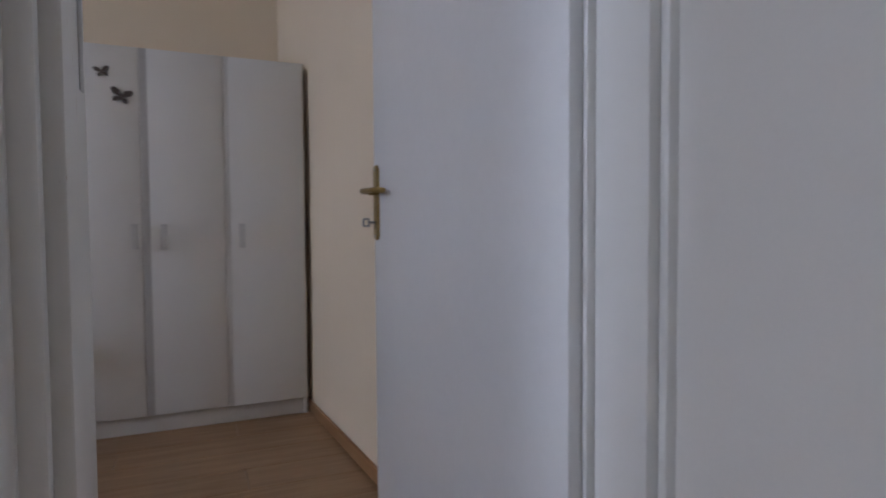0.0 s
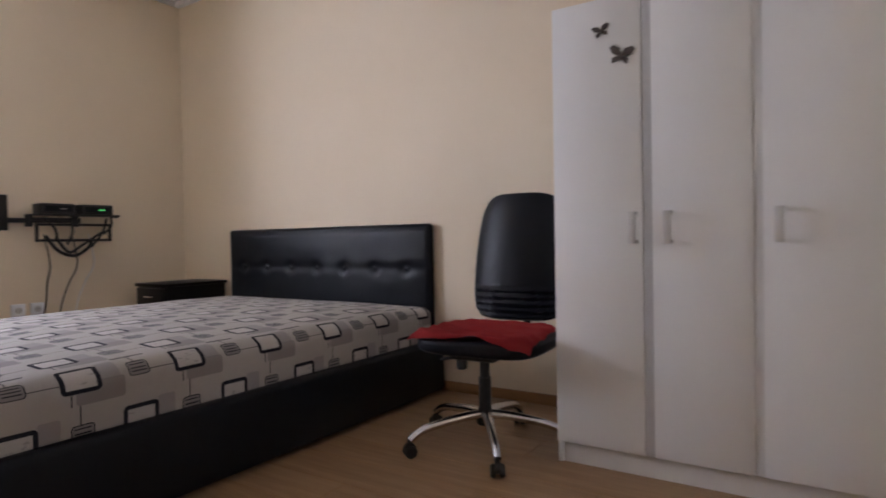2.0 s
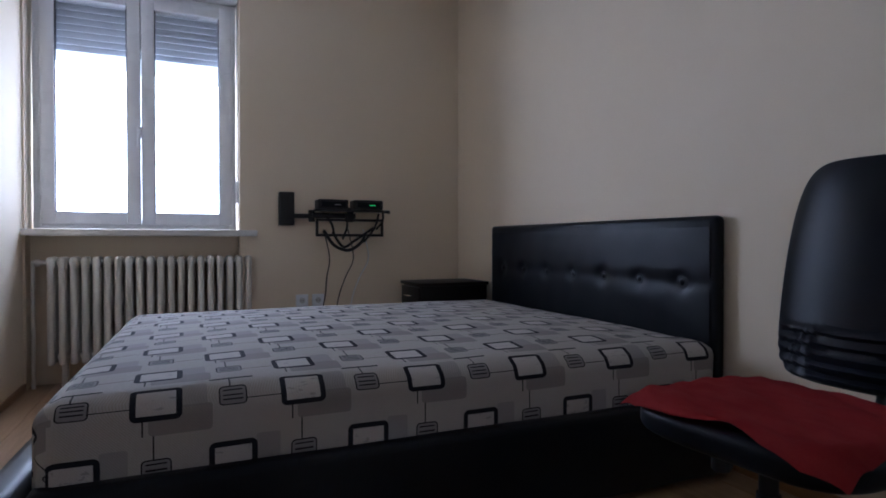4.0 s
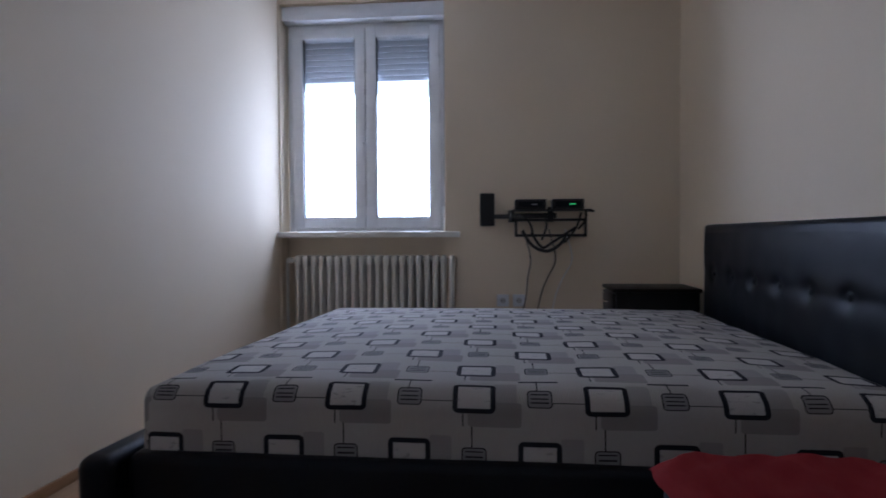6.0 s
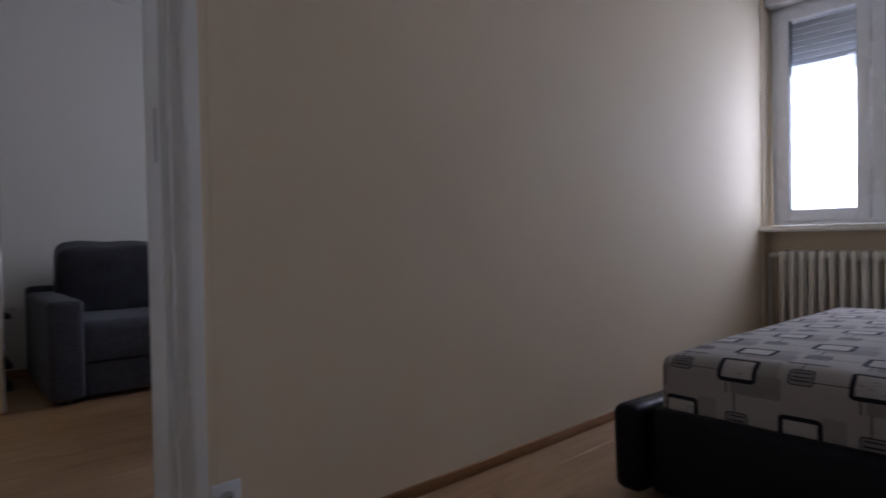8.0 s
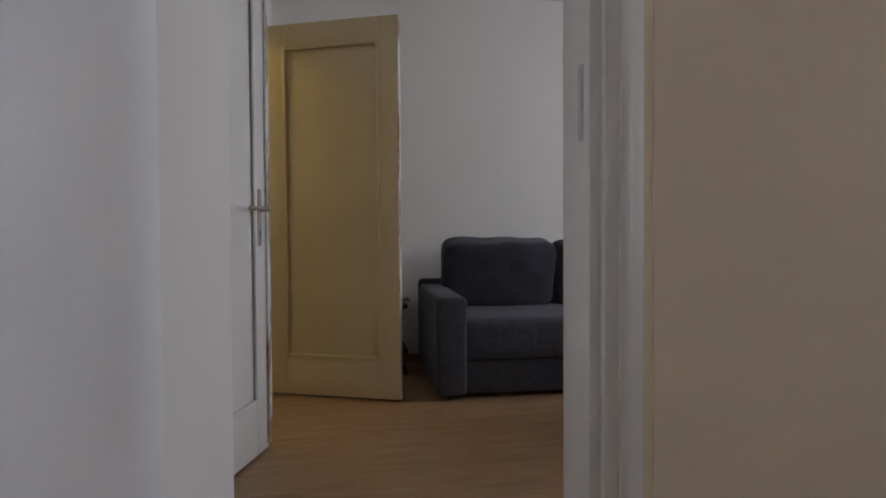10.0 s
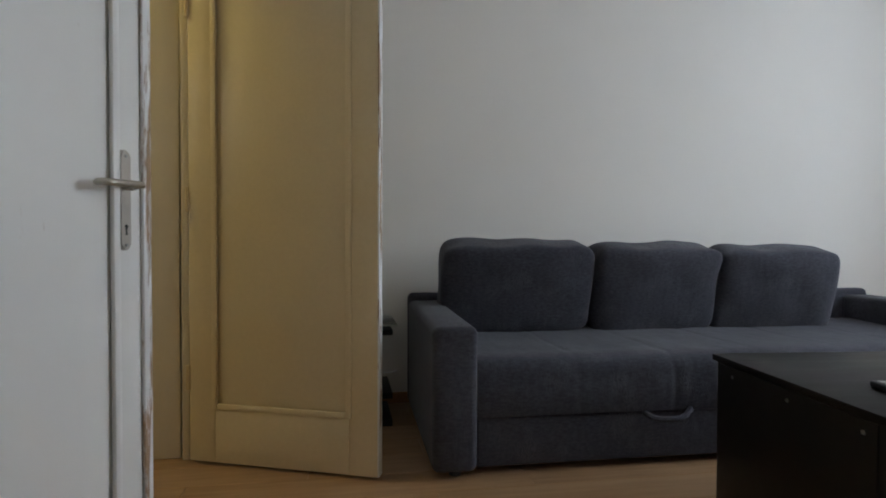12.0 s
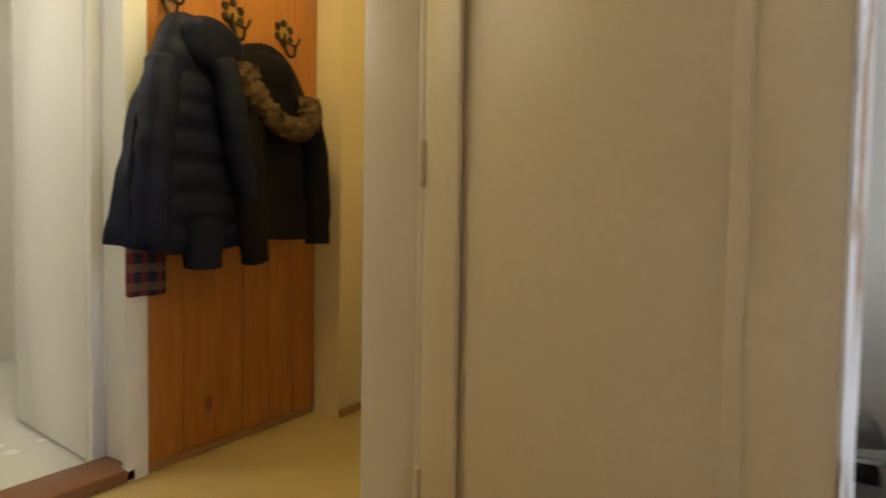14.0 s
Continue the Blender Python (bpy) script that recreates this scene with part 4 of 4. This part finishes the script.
# ---- office chair ----
ch = thing("office_chair", "black swivel office chair with tall back and chrome five-star base", "chair", Matrix.Translation((-1.102, 2.125, 0)) @ Matrix.Rotation(radians(3), 4, "Z"))
for k in range(5):
    a = radians(-57 + 72 * k)
    u = Vector((math.cos(a), math.sin(a), 0))
    lg = tube([u * 0.03 + Vector((0, 0, 0.135)), u * 0.12 + Vector((0, 0, 0.13)), u * 0.27 + Vector((0, 0, 0.105)), u * 0.335 + Vector((0, 0, 0.068))], lambda q: 0.021 - 0.006 * q, 10)
    L = part("base_leg", lg, M_CHROME, ch, "chrome base leg")
    ctr = u * 0.335
    side = Vector((-u.y, u.x, 0))
    cs = cyl(0.025, ctr + side * 0.008 + Vector((0, 0, 0.025)), ctr + side * 0.026 + Vector((0, 0, 0.025)), 16, bev=0.004)
    cs = cyl(0.025, ctr - side * 0.008 + Vector((0, 0, 0.025)), ctr - side * 0.026 + Vector((0, 0, 0.025)), 16, bm=cs, bev=0.004)
    cs = cyl(0.010, ctr + Vector((0, 0, 0.02)), ctr + Vector((0, 0, 0.075)), 10, bm=cs)
    cs = cyl(0.023, ctr - side * 0.009 + Vector((0, 0, 0.037)), ctr + side * 0.009 + Vector((0, 0, 0.037)), 14, bm=cs)
    part("caster", cs, M_BLACK, L, "black twin-wheel caster")
co = cyl(0.036, (0, 0, 0.09), (0, 0, 0.15), 18, bev=0.006)
co = cyl(0.026, (0, 0, 0.15), (0, 0, 0.29), 18, bm=co)
co = cyl(0.021, (0, 0, 0.29), (0, 0, 0.40), 18, bm=co)
part("column", co, M_BLACK, ch)
mech = box(-0.10, 0.10, -0.12, 0.14, 0.375, 0.415, 0.012)
mech = tube([(-0.02, -0.06, 0.385), (-0.11, -0.07, 0.375), (-0.17, -0.07, 0.36)], 0.007, 8, mech)
mech = cyl(0.022, (-0.07, -0.07, 0.33), (-0.07, -0.07, 0.395), 12, bm=mech, bev=0.004)
part("mechanism", mech, M_BLACK, ch)
part("seat", pillow(0.53, 0.50, 0.085, 0.46, 12, 0, 2.0, 0.003), M_LEATHER, ch)
for o in ch.children:
    if o.name.startswith("seat"):
        o.location = (0.015, 0.03, 0.442)


def chair_back():
    bm = bmesh.new()
    bmesh.ops.create_cube(bm, size=2)
    bmesh.ops.subdivide_edges(bm, edges=list(bm.edges), cuts=60, use_grid_fill=True)
    for v in bm.verts:
        x, y, z = v.co
        k = 1 / (abs(x) ** 5 + abs(z) ** 5) ** 0.2 * max(abs(x), abs(z)) if max(abs(x), abs(z)) > 1e-6 else 1
        x, z = x * k, z * k
        h = (z + 1) / 2
        w = 0.25 - 0.055 * h**3
        thick = 0.036 * (1 - 0.6 * (abs(x) ** 4)) * (1 - 0.5 * abs(z) ** 6)
        zz = 0.485 + 0.60 * h
        yy = y * thick + 0.41 + 0.07 * h - 0.06 * (1 - x * x)
        if y < 0 and 0.0 < h < 0.26:
            yy -= 0.016 * abs(math.sin(h / 0.26 * math.pi * 5)) * (1 - x**10)
        v.co = (x * w, yy, zz)
    return bm


part("backrest", chair_back(), M_LEATHER, ch, "black leatherette back with ribbed lower pad")
part("back_bar", tube([(0, 0.10, 0.39), (0, 0.37, 0.385), (0.02, 0.43, 0.45), (0.025, 0.43, 0.62)], 0.017, 10), M_BLACK, ch)


def drape():
    bm = bmesh.new()
    n, g = 44, []
    for j in range(n + 1):
        row = []
        for i in range(n + 1):
            u, v = 2 * i / n - 1, 2 * j / n - 1
            x, y = u * 0.27 - 0.012 * v, v * 0.23 - 0.005
            x += 0.02 * noise.noise(Vector((v * 2.2, 4.1, 0)))
            y += 0.03 * noise.noise(Vector((u * 2.0, 1.7, 3)))
            r = (abs(x / 0.275) ** 4.2 + abs(y / 0.25) ** 4.2) ** (1 / 4.2)
            z = 0.4905 - 0.005 * r * r - max(0, r - 0.90) * 0.20
            z += 0.012 * max(0, noise.noise(Vector((x * 9, y * 9, 2)))) + 0.006 * abs(math.sin((x * 0.8 + y) * 34 + 3 * noise.noise(Vector((x * 4, y * 4, 8))))) + 0.004
            row.append(bm.verts.new((x, y, z)))
        g.append(row)
    for j in range(n):
        for i in range(n):
            bm.faces.new((g[j][i], g[j][i + 1], g[j + 1][i + 1], g[j + 1][i]))
    ret = bmesh.ops.solidify(bm, geom=list(bm.faces), thickness=-0.006)
    return bm


cl = obj("red_cloth", drape(), M_RED, "crumpled red ribbed cloth spread on the chair seat", "cloth")
cl.matrix_world = ch.matrix_world @ Matrix.Translation((0.005, 0.015, 0))

# ---- living room sofa ----
so = thing("sofa", "dark grey velour three-seat sofa bed with loose back cushions", "sofa", Matrix.Translation((-0.40, -2.225, 0)) @ Matrix.Rotation(radians(-1.0), 4, "Z"))


def soft(x0, x1, y0, y1, z0, z1, r, seed, rum=0.004, cuts=9):
    bm = box(x0, x1, y0, y1, z0, z1, r, 4)
    return bm


part("armrest", soft(-0.175, 0, -0.93, 0.03, 0.03, 0.585, 0.03, 1), M_SOFA, so)
part("armrest", soft(-2.80, -2.62, -0.93, 0.03, 0.03, 0.585, 0.03, 2), M_SOFA, so)
part("base", soft(-2.62, -0.176, -0.90, -0.015, 0.03, 0.2265, 0.015, 3), M_SOFA, so)


def seat_pad():
    """Wide seat with a rounded front roll, drawn in along stitched seams."""
    bm, rows = bmesh.new(), []
    prof = [(-0.92, 0.44)] + [(-0.92 + 0.06 * k, 0.455 - 0.010 * math.sin(k * 0.22)) for k in range(1, 15)]
    prof += [(-0.065 + 0.07 * math.sin(radians(q)), 0.380 + 0.07 * math.cos(radians(q))) for q in range(10, 91, 10)]
    prof += [(0.010, 0.34), (0.012, 0.30), (0.008, 0.26), (-0.002, 0.228), (-0.92, 0.228)]
    n = 220
    for i in range(n + 1):
        x = -2.619 + 2.441 * i / n
        u = (-0.178 - x) / 0.407
        seam = min(abs(u - round(u)) * 0.407, 0.2)
        dip = 0.004 * math.exp(-(seam / 0.012) ** 2)
        ring = []
        for y, z in prof:
            k = dip if y > -0.9 and z > 0.24 else 0.0
            w = 0.004 * noise.noise(Vector((x * 5, y * 5, z * 5))) + 0.0018 * noise.noise(Vector((x * 22, y * 9, z * 14)))
            ring.append(bm.verts.new((x, y - (k - w) * (1 if y > -0.02 else 0), z - (k - w) * (1 if z > 0.36 else 0))))
        rows.append(ring)
    for p, q in zip(rows, rows[1:]):
        for j in range(len(prof)):
            bm.faces.new((p[j], p[(j + 1) % len(prof)], q[(j + 1) % len(prof)], q[j]))
    bm.faces.new(rows[0][::-1])
    bm.faces.new(rows[-1])
    return bm


part("seat_pad", seat_pad(), M_SOFA, so)
part("back_frame", soft(-2.80, 0, -1.01, -0.92, 0.03, 0.62, 0.03, 5), M_SOFA, so)
for k in range(3):
    cu = part("back_cushion", pillow(0.77 if k == 0 else 0.70, 0.22, 0.46, 0.24, 26, 0.16, 3.0 + k, 0.013), M_SOFA, so, "loose grey back cushion")
    cu.location = (-0.525 - (0, 0.735, 1.43)[k], -0.72, 0.675 - 0.012 * k)
    cu.rotation_euler = (radians(-14), 0, radians((-1.5, 2, -2)[k]))
part("pull_strap", tube([(-0.86, 0.005, 0.225), (-0.90, 0.03, 0.205), (-1.0, 0.035, 0.205), (-1.06, 0.005, 0.232)], 0.012, 8), M_SOFA, so)
for x in (-2.7, -0.1):
    for y in (-0.85, -0.05):
        part("foot", cyl(0.025, (x, y, 0), (x, y, 0.04), 12), M_BLACK, so)

# ---- black chest used as a table ----
tb = thing("coffee_table", "black block-shaped coffee table with matt top", "table", Matrix.Translation((-1.285, -1.18, -0.02)) @ Matrix.Rotation(radians(-5.2), 4, "Z"))
part("body", box(-0.86, -0.0, -0.70, -0.0, 0.02, 0.5195, 0.003), M_BLACKWOOD, tb)
part("top", box(-0.875, 0.012, -0.715, 0.012, 0.520, 0.542, 0.003), M_BLACKWOOD, tb)
part("side_panel", box(0.0005, 0.006, -0.68, -0.02, 0.02, 0.515, 0.002), M_BLACKWOOD, tb)
for y in (-0.60, -0.33, -0.06):
    part("screw", cyl(0.006, (0.005, y, 0.485), (0.008, y, 0.485), 10), M_STEEL, tb)
rm = obj("remote_control", box(-0.09, 0.09, -0.022, 0.022, 0, 0.018, 0.006, 3), M_BLACK, "slim black remote control lying on the coffee table", "remote control")
rm.matrix_world = pose(-1.475, -1.32, 0.523, 0, 0, 75)
for k in range(5):
    part("button", box(-0.075 + k * 0.03, -0.058 + k * 0.03, -0.010, 0.010, 0.018, 0.0195), M_EDGE, rm)

# ---- glass side table ----
st = thing("side_table", "small glass-topped side table with black shelves", "side table", Matrix.Translation((-0.33, -2.86, 0)))
gt = part("top", box(0, 0.42, -0.38, 0.0, 0.492, 0.502, 0.003), M_TGLASS, st, "greenish glass top")
part("shelf", box(0.02, 0.40, -0.36, -0.02, 0.445, 0.472, 0.003), M_BLACK, st)
part("shelf", box(0.02, 0.40, -0.36, -0.02, 0.135, 0.165, 0.003), M_BLACK, st)
part("shelf", box(0.02, 0.40, -0.36, -0.02, 0.0, 0.03, 0.003), M_BLACK, st)
part("leg", cyl(0.016, (0.34, -0.30, 0.03), (0.34, -0.30, 0.492), 12), M_BLACK, st)
part("leg", cyl(0.016, (0.34, -0.08, 0.03), (0.34, -0.08, 0.492), 12), M_BLACK, st)
obj("power_cord", tube([(-0.02, -3.27, 0.23), (-0.14, -3.26, 0.21), (-0.30, -3.22, 0.185), (-0.36, -3.2, 0.20)], 0.005, 6), M_PVC, "white power cord along the wall by the sofa", "cable")

# ---- hall ----
HKZ = 1.79
ed = thing("entrance_door", "yellowish painted entrance door with peephole, closed", "door", Matrix.Translation((0.82, HE, 0)))
part("leaf", box(0.0, 0.86, 0.0, 0.035, 0.015, 2.05, 0.003), M_YDOOR, ed)
part("peephole", cyl(0.014, (0.30, 0.03, 1.64), (0.30, 0.042, 1.64), 16, bev=0.003), M_BRASS, ed)
part("lens", cyl(0.006, (0.30, 0.041, 1.64), (0.30, 0.0435, 1.64), 12), M_BLACK, ed)
for hz in (0.35, 0.95, 1.50, 1.9):
    part("hinge", cyl(0.006, (0.866, 0.04, hz), (0.866, 0.04, hz + 0.08), 10), M_BRASS, ed)
fr = box(0.745, 0.82, HE, HE + 0.05, 0, 2.13, 0.005)
fr = box(1.69, 1.70, HE, HE + 0.05, 0, 2.13, 0.002, bm=fr)
fr = box(0.82, 1.69, HE, HE + 0.05, 2.06, 2.13, 0.005, bm=fr)
obj("door_frame_3", fr, M_YDOOR, kind="structure")
sc = box(1.706, HX, HE, -3.62, 0, CEIL)
obj("wall_pier_hall", sc, M_YDOOR, kind="structure", smooth=False)
pn = thing("coat_rack_panel", "knotty pine board panel with cast coat hooks", "coat rack", Matrix.Translation((HX, 0, 0)))
for k in range(6):
    y = -3.615 + k * 0.144
    part("board", box(-0.018, 0.0, y + 0.001, y + 0.143, 0.036, 2.35, 0.003), M_PINE, pn)
for y in (-2.82, -3.12, -3.40):
    hk = part("hook", cyl(0.028, (-0.018, y, HKZ), (-0.024, y, HKZ), 16, bev=0.002), M_BRASS, pn, "ornate cast metal hook")
    for k in range(6):
        a = radians(60 * k + 30)
        c, e = y + 0.043 * math.cos(a), HKZ + 0.043 * math.sin(a)
        part("petal", cyl(0.018, (-0.018, c, e), (-0.025, c, e), 10, bev=0.002), M_IRON, hk)
    for q in (-1, 1):
        part("prong", tube([(-0.02, y + q * 0.02, HKZ - 0.03), (-0.06, y + q * 0.035, HKZ - 0.055), (-0.075, y + q * 0.045, HKZ - 0.02)], 0.006, 8), M_IRON, hk)
    part("prong", tube([(-0.02, y, HKZ - 0.03), (-0.05, y, HKZ - 0.10), (-0.085, y, HKZ - 0.11), (-0.095, y, HKZ - 0.075)], 0.007, 8), M_IRON, hk)


def garment(h, w, d, seed, quilt=0.0, flare=0.2, n=56, shoulder=0.25):
    """Hanging coat body: a closed sleeve of cloth, narrow at the loop and wide at the hem, with folds."""
    bm, rings = bmesh.new(), []
    for j in range(n + 1):
        q = j / n
        neck = min(1, (q / shoulder)) ** 0.55
        ww = w * (0.22 + 0.78 * neck) * (1 + flare * (q - 0.4)) / 2
        dd = d * (0.45 + 0.55 * neck) / 2
        puff = quilt * abs(math.sin(q * math.pi * 8))
        ring = []
        for i in range(40):
            a = 2 * math.pi * i / 40
            f = 1 + 0.10 * math.sin(a * 5 + seed) * q + 0.07 * math.sin(a * 9 + seed * 2 + q * 3) * q
            y = ww * math.copysign(abs(math.cos(a)) ** 0.7, math.cos(a)) * f
            x = (dd + puff) * math.copysign(abs(math.sin(a)) ** 0.8, math.sin(a)) * f
            z = -h * q + 0.02 * math.sin(a * 2 + seed) * q
            p = Vector((x - d / 2, y, z))
            p += 0.016 * noise.noise_vector(p * 7 + Vector((seed, 0, 0)))
            p.x = min(p.x, 0.0)
            ring.append(bm.verts.new(p))
        rings.append(ring)
    for a, b in zip(rings, rings[1:]):
        for i in range(40):
            bm.faces.new((a[i], a[(i + 1) % 40], b[(i + 1) % 40], b[i]))
    bm.faces.new(rings[0][::-1])
    bm.faces.new(rings[-1])
    return bm


def sleeve(pts, r0, r1, quilt, seed):
    bm = tube(pts, lambda u: r0 + (r1 - r0) * u + quilt * abs(math.sin(u * math.pi * 6)), 16, sub=10)
    for v in bm.verts:
        v.co += 0.012 * noise.noise_vector(v.co * 8 + Vector((seed, 1, 0)))
    return bm


jk = thing("down_jacket", "navy quilted down jacket hanging from a coat hook", "jacket", Matrix.Translation((HX - 0.03, -2.835, 1.68)) @ Matrix.Scale(0.86, 4))
part("body", garment(0.98, 0.46, 0.20, 1.0, 0.013, 0.45, shoulder=0.5), M_DOWN, jk)
part("hood", pillow(0.20, 0.30, 0.20, 0.7, 12, 0, 4.0, 0.045), M_DOWN, jk, "padded hood")
for o in jk.children:
    if o.name.startswith("hood"):
        o.location = (-0.14, -0.08, -0.13)
part("sleeve", sleeve([(-0.19, -0.10, -0.18), (-0.24, -0.14, -0.42), (-0.24, -0.17, -0.60), (-0.23, -0.24, -0.76)], 0.06, 0.05, 0.006, 2), M_DOWN, jk)
part("sleeve", sleeve([(-0.13, 0.11, -0.22), (-0.17, 0.18, -0.50), (-0.17, 0.20, -0.96)], 0.065, 0.065, 0.008, 3), M_DOWN, jk)
part("sleeve_cuff", sleeve([(-0.18, -0.02, -0.85), (-0.19, -0.02, -1.06)], 0.085, 0.075, 0.0, 7), M_DOWN, jk)
ct = thing("fur_hood_coat", "black winter coat with brown fur hood trim hanging from a hook", "coat", Matrix.Translation((HX - 0.03, -3.19, 1.66)) @ Matrix.Scale(0.84, 4))
part("body", garment(0.93, 0.56, 0.22, 2.3, 0.0, 0.35), M_COAT, ct)
part("sleeve", sleeve([(-0.18, 0.14, -0.25), (-0.22, 0.18, -0.6), (-0.22, 0.14, -1.05)], 0.08, 0.065, 0.0, 5), M_COAT, ct)
part("sleeve", sleeve([(-0.18, -0.20, -0.25), (-0.21, -0.27, -0.6), (-0.20, -0.29, -0.97)], 0.08, 0.065, 0.0, 6), M_COAT, ct)
part("hood", pillow(0.20, 0.26, 0.26, 0.7, 10, 0, 2.0, 0.03), M_COAT, ct)
for o in ct.children:
    if o.name.startswith("hood"):
        o.location = (-0.12, 0.02, -0.16)
fur = tube([(-0.21, 0.22, -0.16), (-0.25, 0.17, -0.28), (-0.28, 0.08, -0.38), (-0.28, -0.05, -0.41), (-0.26, -0.17, -0.35), (-0.22, -0.20, -0.24)], 0.055, 18, sub=12)
for v in fur.verts:
    v.co += 0.022 * noise.noise_vector(v.co * 38) + 0.012 * noise.noise_vector(v.co * 90)
part("fur_trim", fur, M_FUR, ct, "shaggy brown fur trim")
sf = bmesh.new()
sf = box(-0.05, -0.015, -0.09, 0.09, -0.65, 0, 0.012, 2, bm=None)
bmesh.ops.subdivide_edges(sf, edges=[e for e in sf.edges if e.calc_length() > 0.12], cuts=10)
for v in sf.verts:
    v.co.x += 0.010 * math.sin(v.co.y * 60)
scf = obj("plaid_scarf", sf, M_PLAID, "plaid wool scarf showing below the down jacket", "scarf")
scf.matrix_world = Matrix.Translation((HX - 0.03, -2.72, 1.22)) @ Matrix.Scale(0.85, 4)

# door frame, open glossy door and room beside the hall
fr = box(HX - 0.02, HX + 0.16, -2.74, -2.695, 0, 2.14, 0.005)
fr = box(HX - 0.03, HX, -2.745, -2.66, 0.0, 2.18, 0.006, bm=fr)
fr = box(HX - 0.02, HX + 0.16, -1.90, -1.86, 0, 2.14, 0.005, bm=fr)
fr = box(HX - 0.02, HX + 0.16, -2.695, -1.90, 2.09, 2.14, 0.005, bm=fr)
obj("door_frame_4", fr, M_WHITE, kind="structure")
d5 = thing("glossy_white_door", "glossy white panelled door standing open beside the hall", "door", between((HX + 0.175, -2.70), (HX + 0.96, -2.78)))
part("leaf", box(0, 0.80, 0.0, 0.038, 0.02, 2.08, 0.003), M_GLOSS, d5)
part("moulding", box(0.0, 0.06, 0.038, 0.045, 0.02, 2.08, 0.003), M_GLOSS, d5)
for hz in (0.3, 1.1, 1.8):
    part("hinge", cyl(0.008, (-0.008, 0.042, hz), (-0.008, 0.042, hz + 0.09), 10), M_WHITE, d5)

for nm, x, y in (("hall_ceiling_lamp", 1.25, -2.6), ("side_room_lamp", 2.75, -1.7)):
    cl2 = thing("ceiling_lamp", "round opal glass ceiling lamp, lit", "ceiling lamp", Matrix.Translation((x, y, CEIL)))
    part("base", cyl(0.13, (0, 0, -0.03), (0, 0, 0), 28, bev=0.005), M_PVC, cl2)
    bm = bmesh.new()
    bmesh.ops.create_uvsphere(bm, u_segments=28, v_segments=14, radius=0.12)
    bm.transform(Matrix.Translation((0, 0, -0.05)) @ Matrix.Diagonal((1, 1, 0.55, 1)))
    part("shade", bm, M_BULB, cl2, "glowing opal glass shade")

# ---- laminate planks ----
fl = tagged(new("floor"), kind="structure")
PW, PL = 0.192, 1.28
plank_bm = box(0.0008, PL - 0.0008, 0.0008, PW - 0.0008, -0.011, 0.0, 0.0012, 1)
PLANK = finish("plank", plank_bm, M_FLOOR, False)


def plank(x, y, length):
    if length > PL - 0.002:
        me = PLANK
    else:
        me = finish("plank", box(0.0008, length - 0.0008, 0.0008, PW - 0.0008, -0.011, 0.0, 0.0012, 1), M_FLOOR, False)
    o = new("plank", me)
    o.parent, o.location = fl, (x, y, 0)


def lay(x0, x1, y0, y1):
    row, y = 0, y0
    while y < y1:
        x = x0
        length = PL * (1.0, 0.37, 0.71)[row % 3]
        while x < x1 - 0.02:
            end = min(x + length, x1)
            plank(x, y, end - x)
            x, length = end, PL
        row, y = row + 1, y + PW


lay(WX - 0.13, 0.5, -0.01, 2.9)
lay(WX, 0.72, -0.01 - 17 * PW, -0.12)
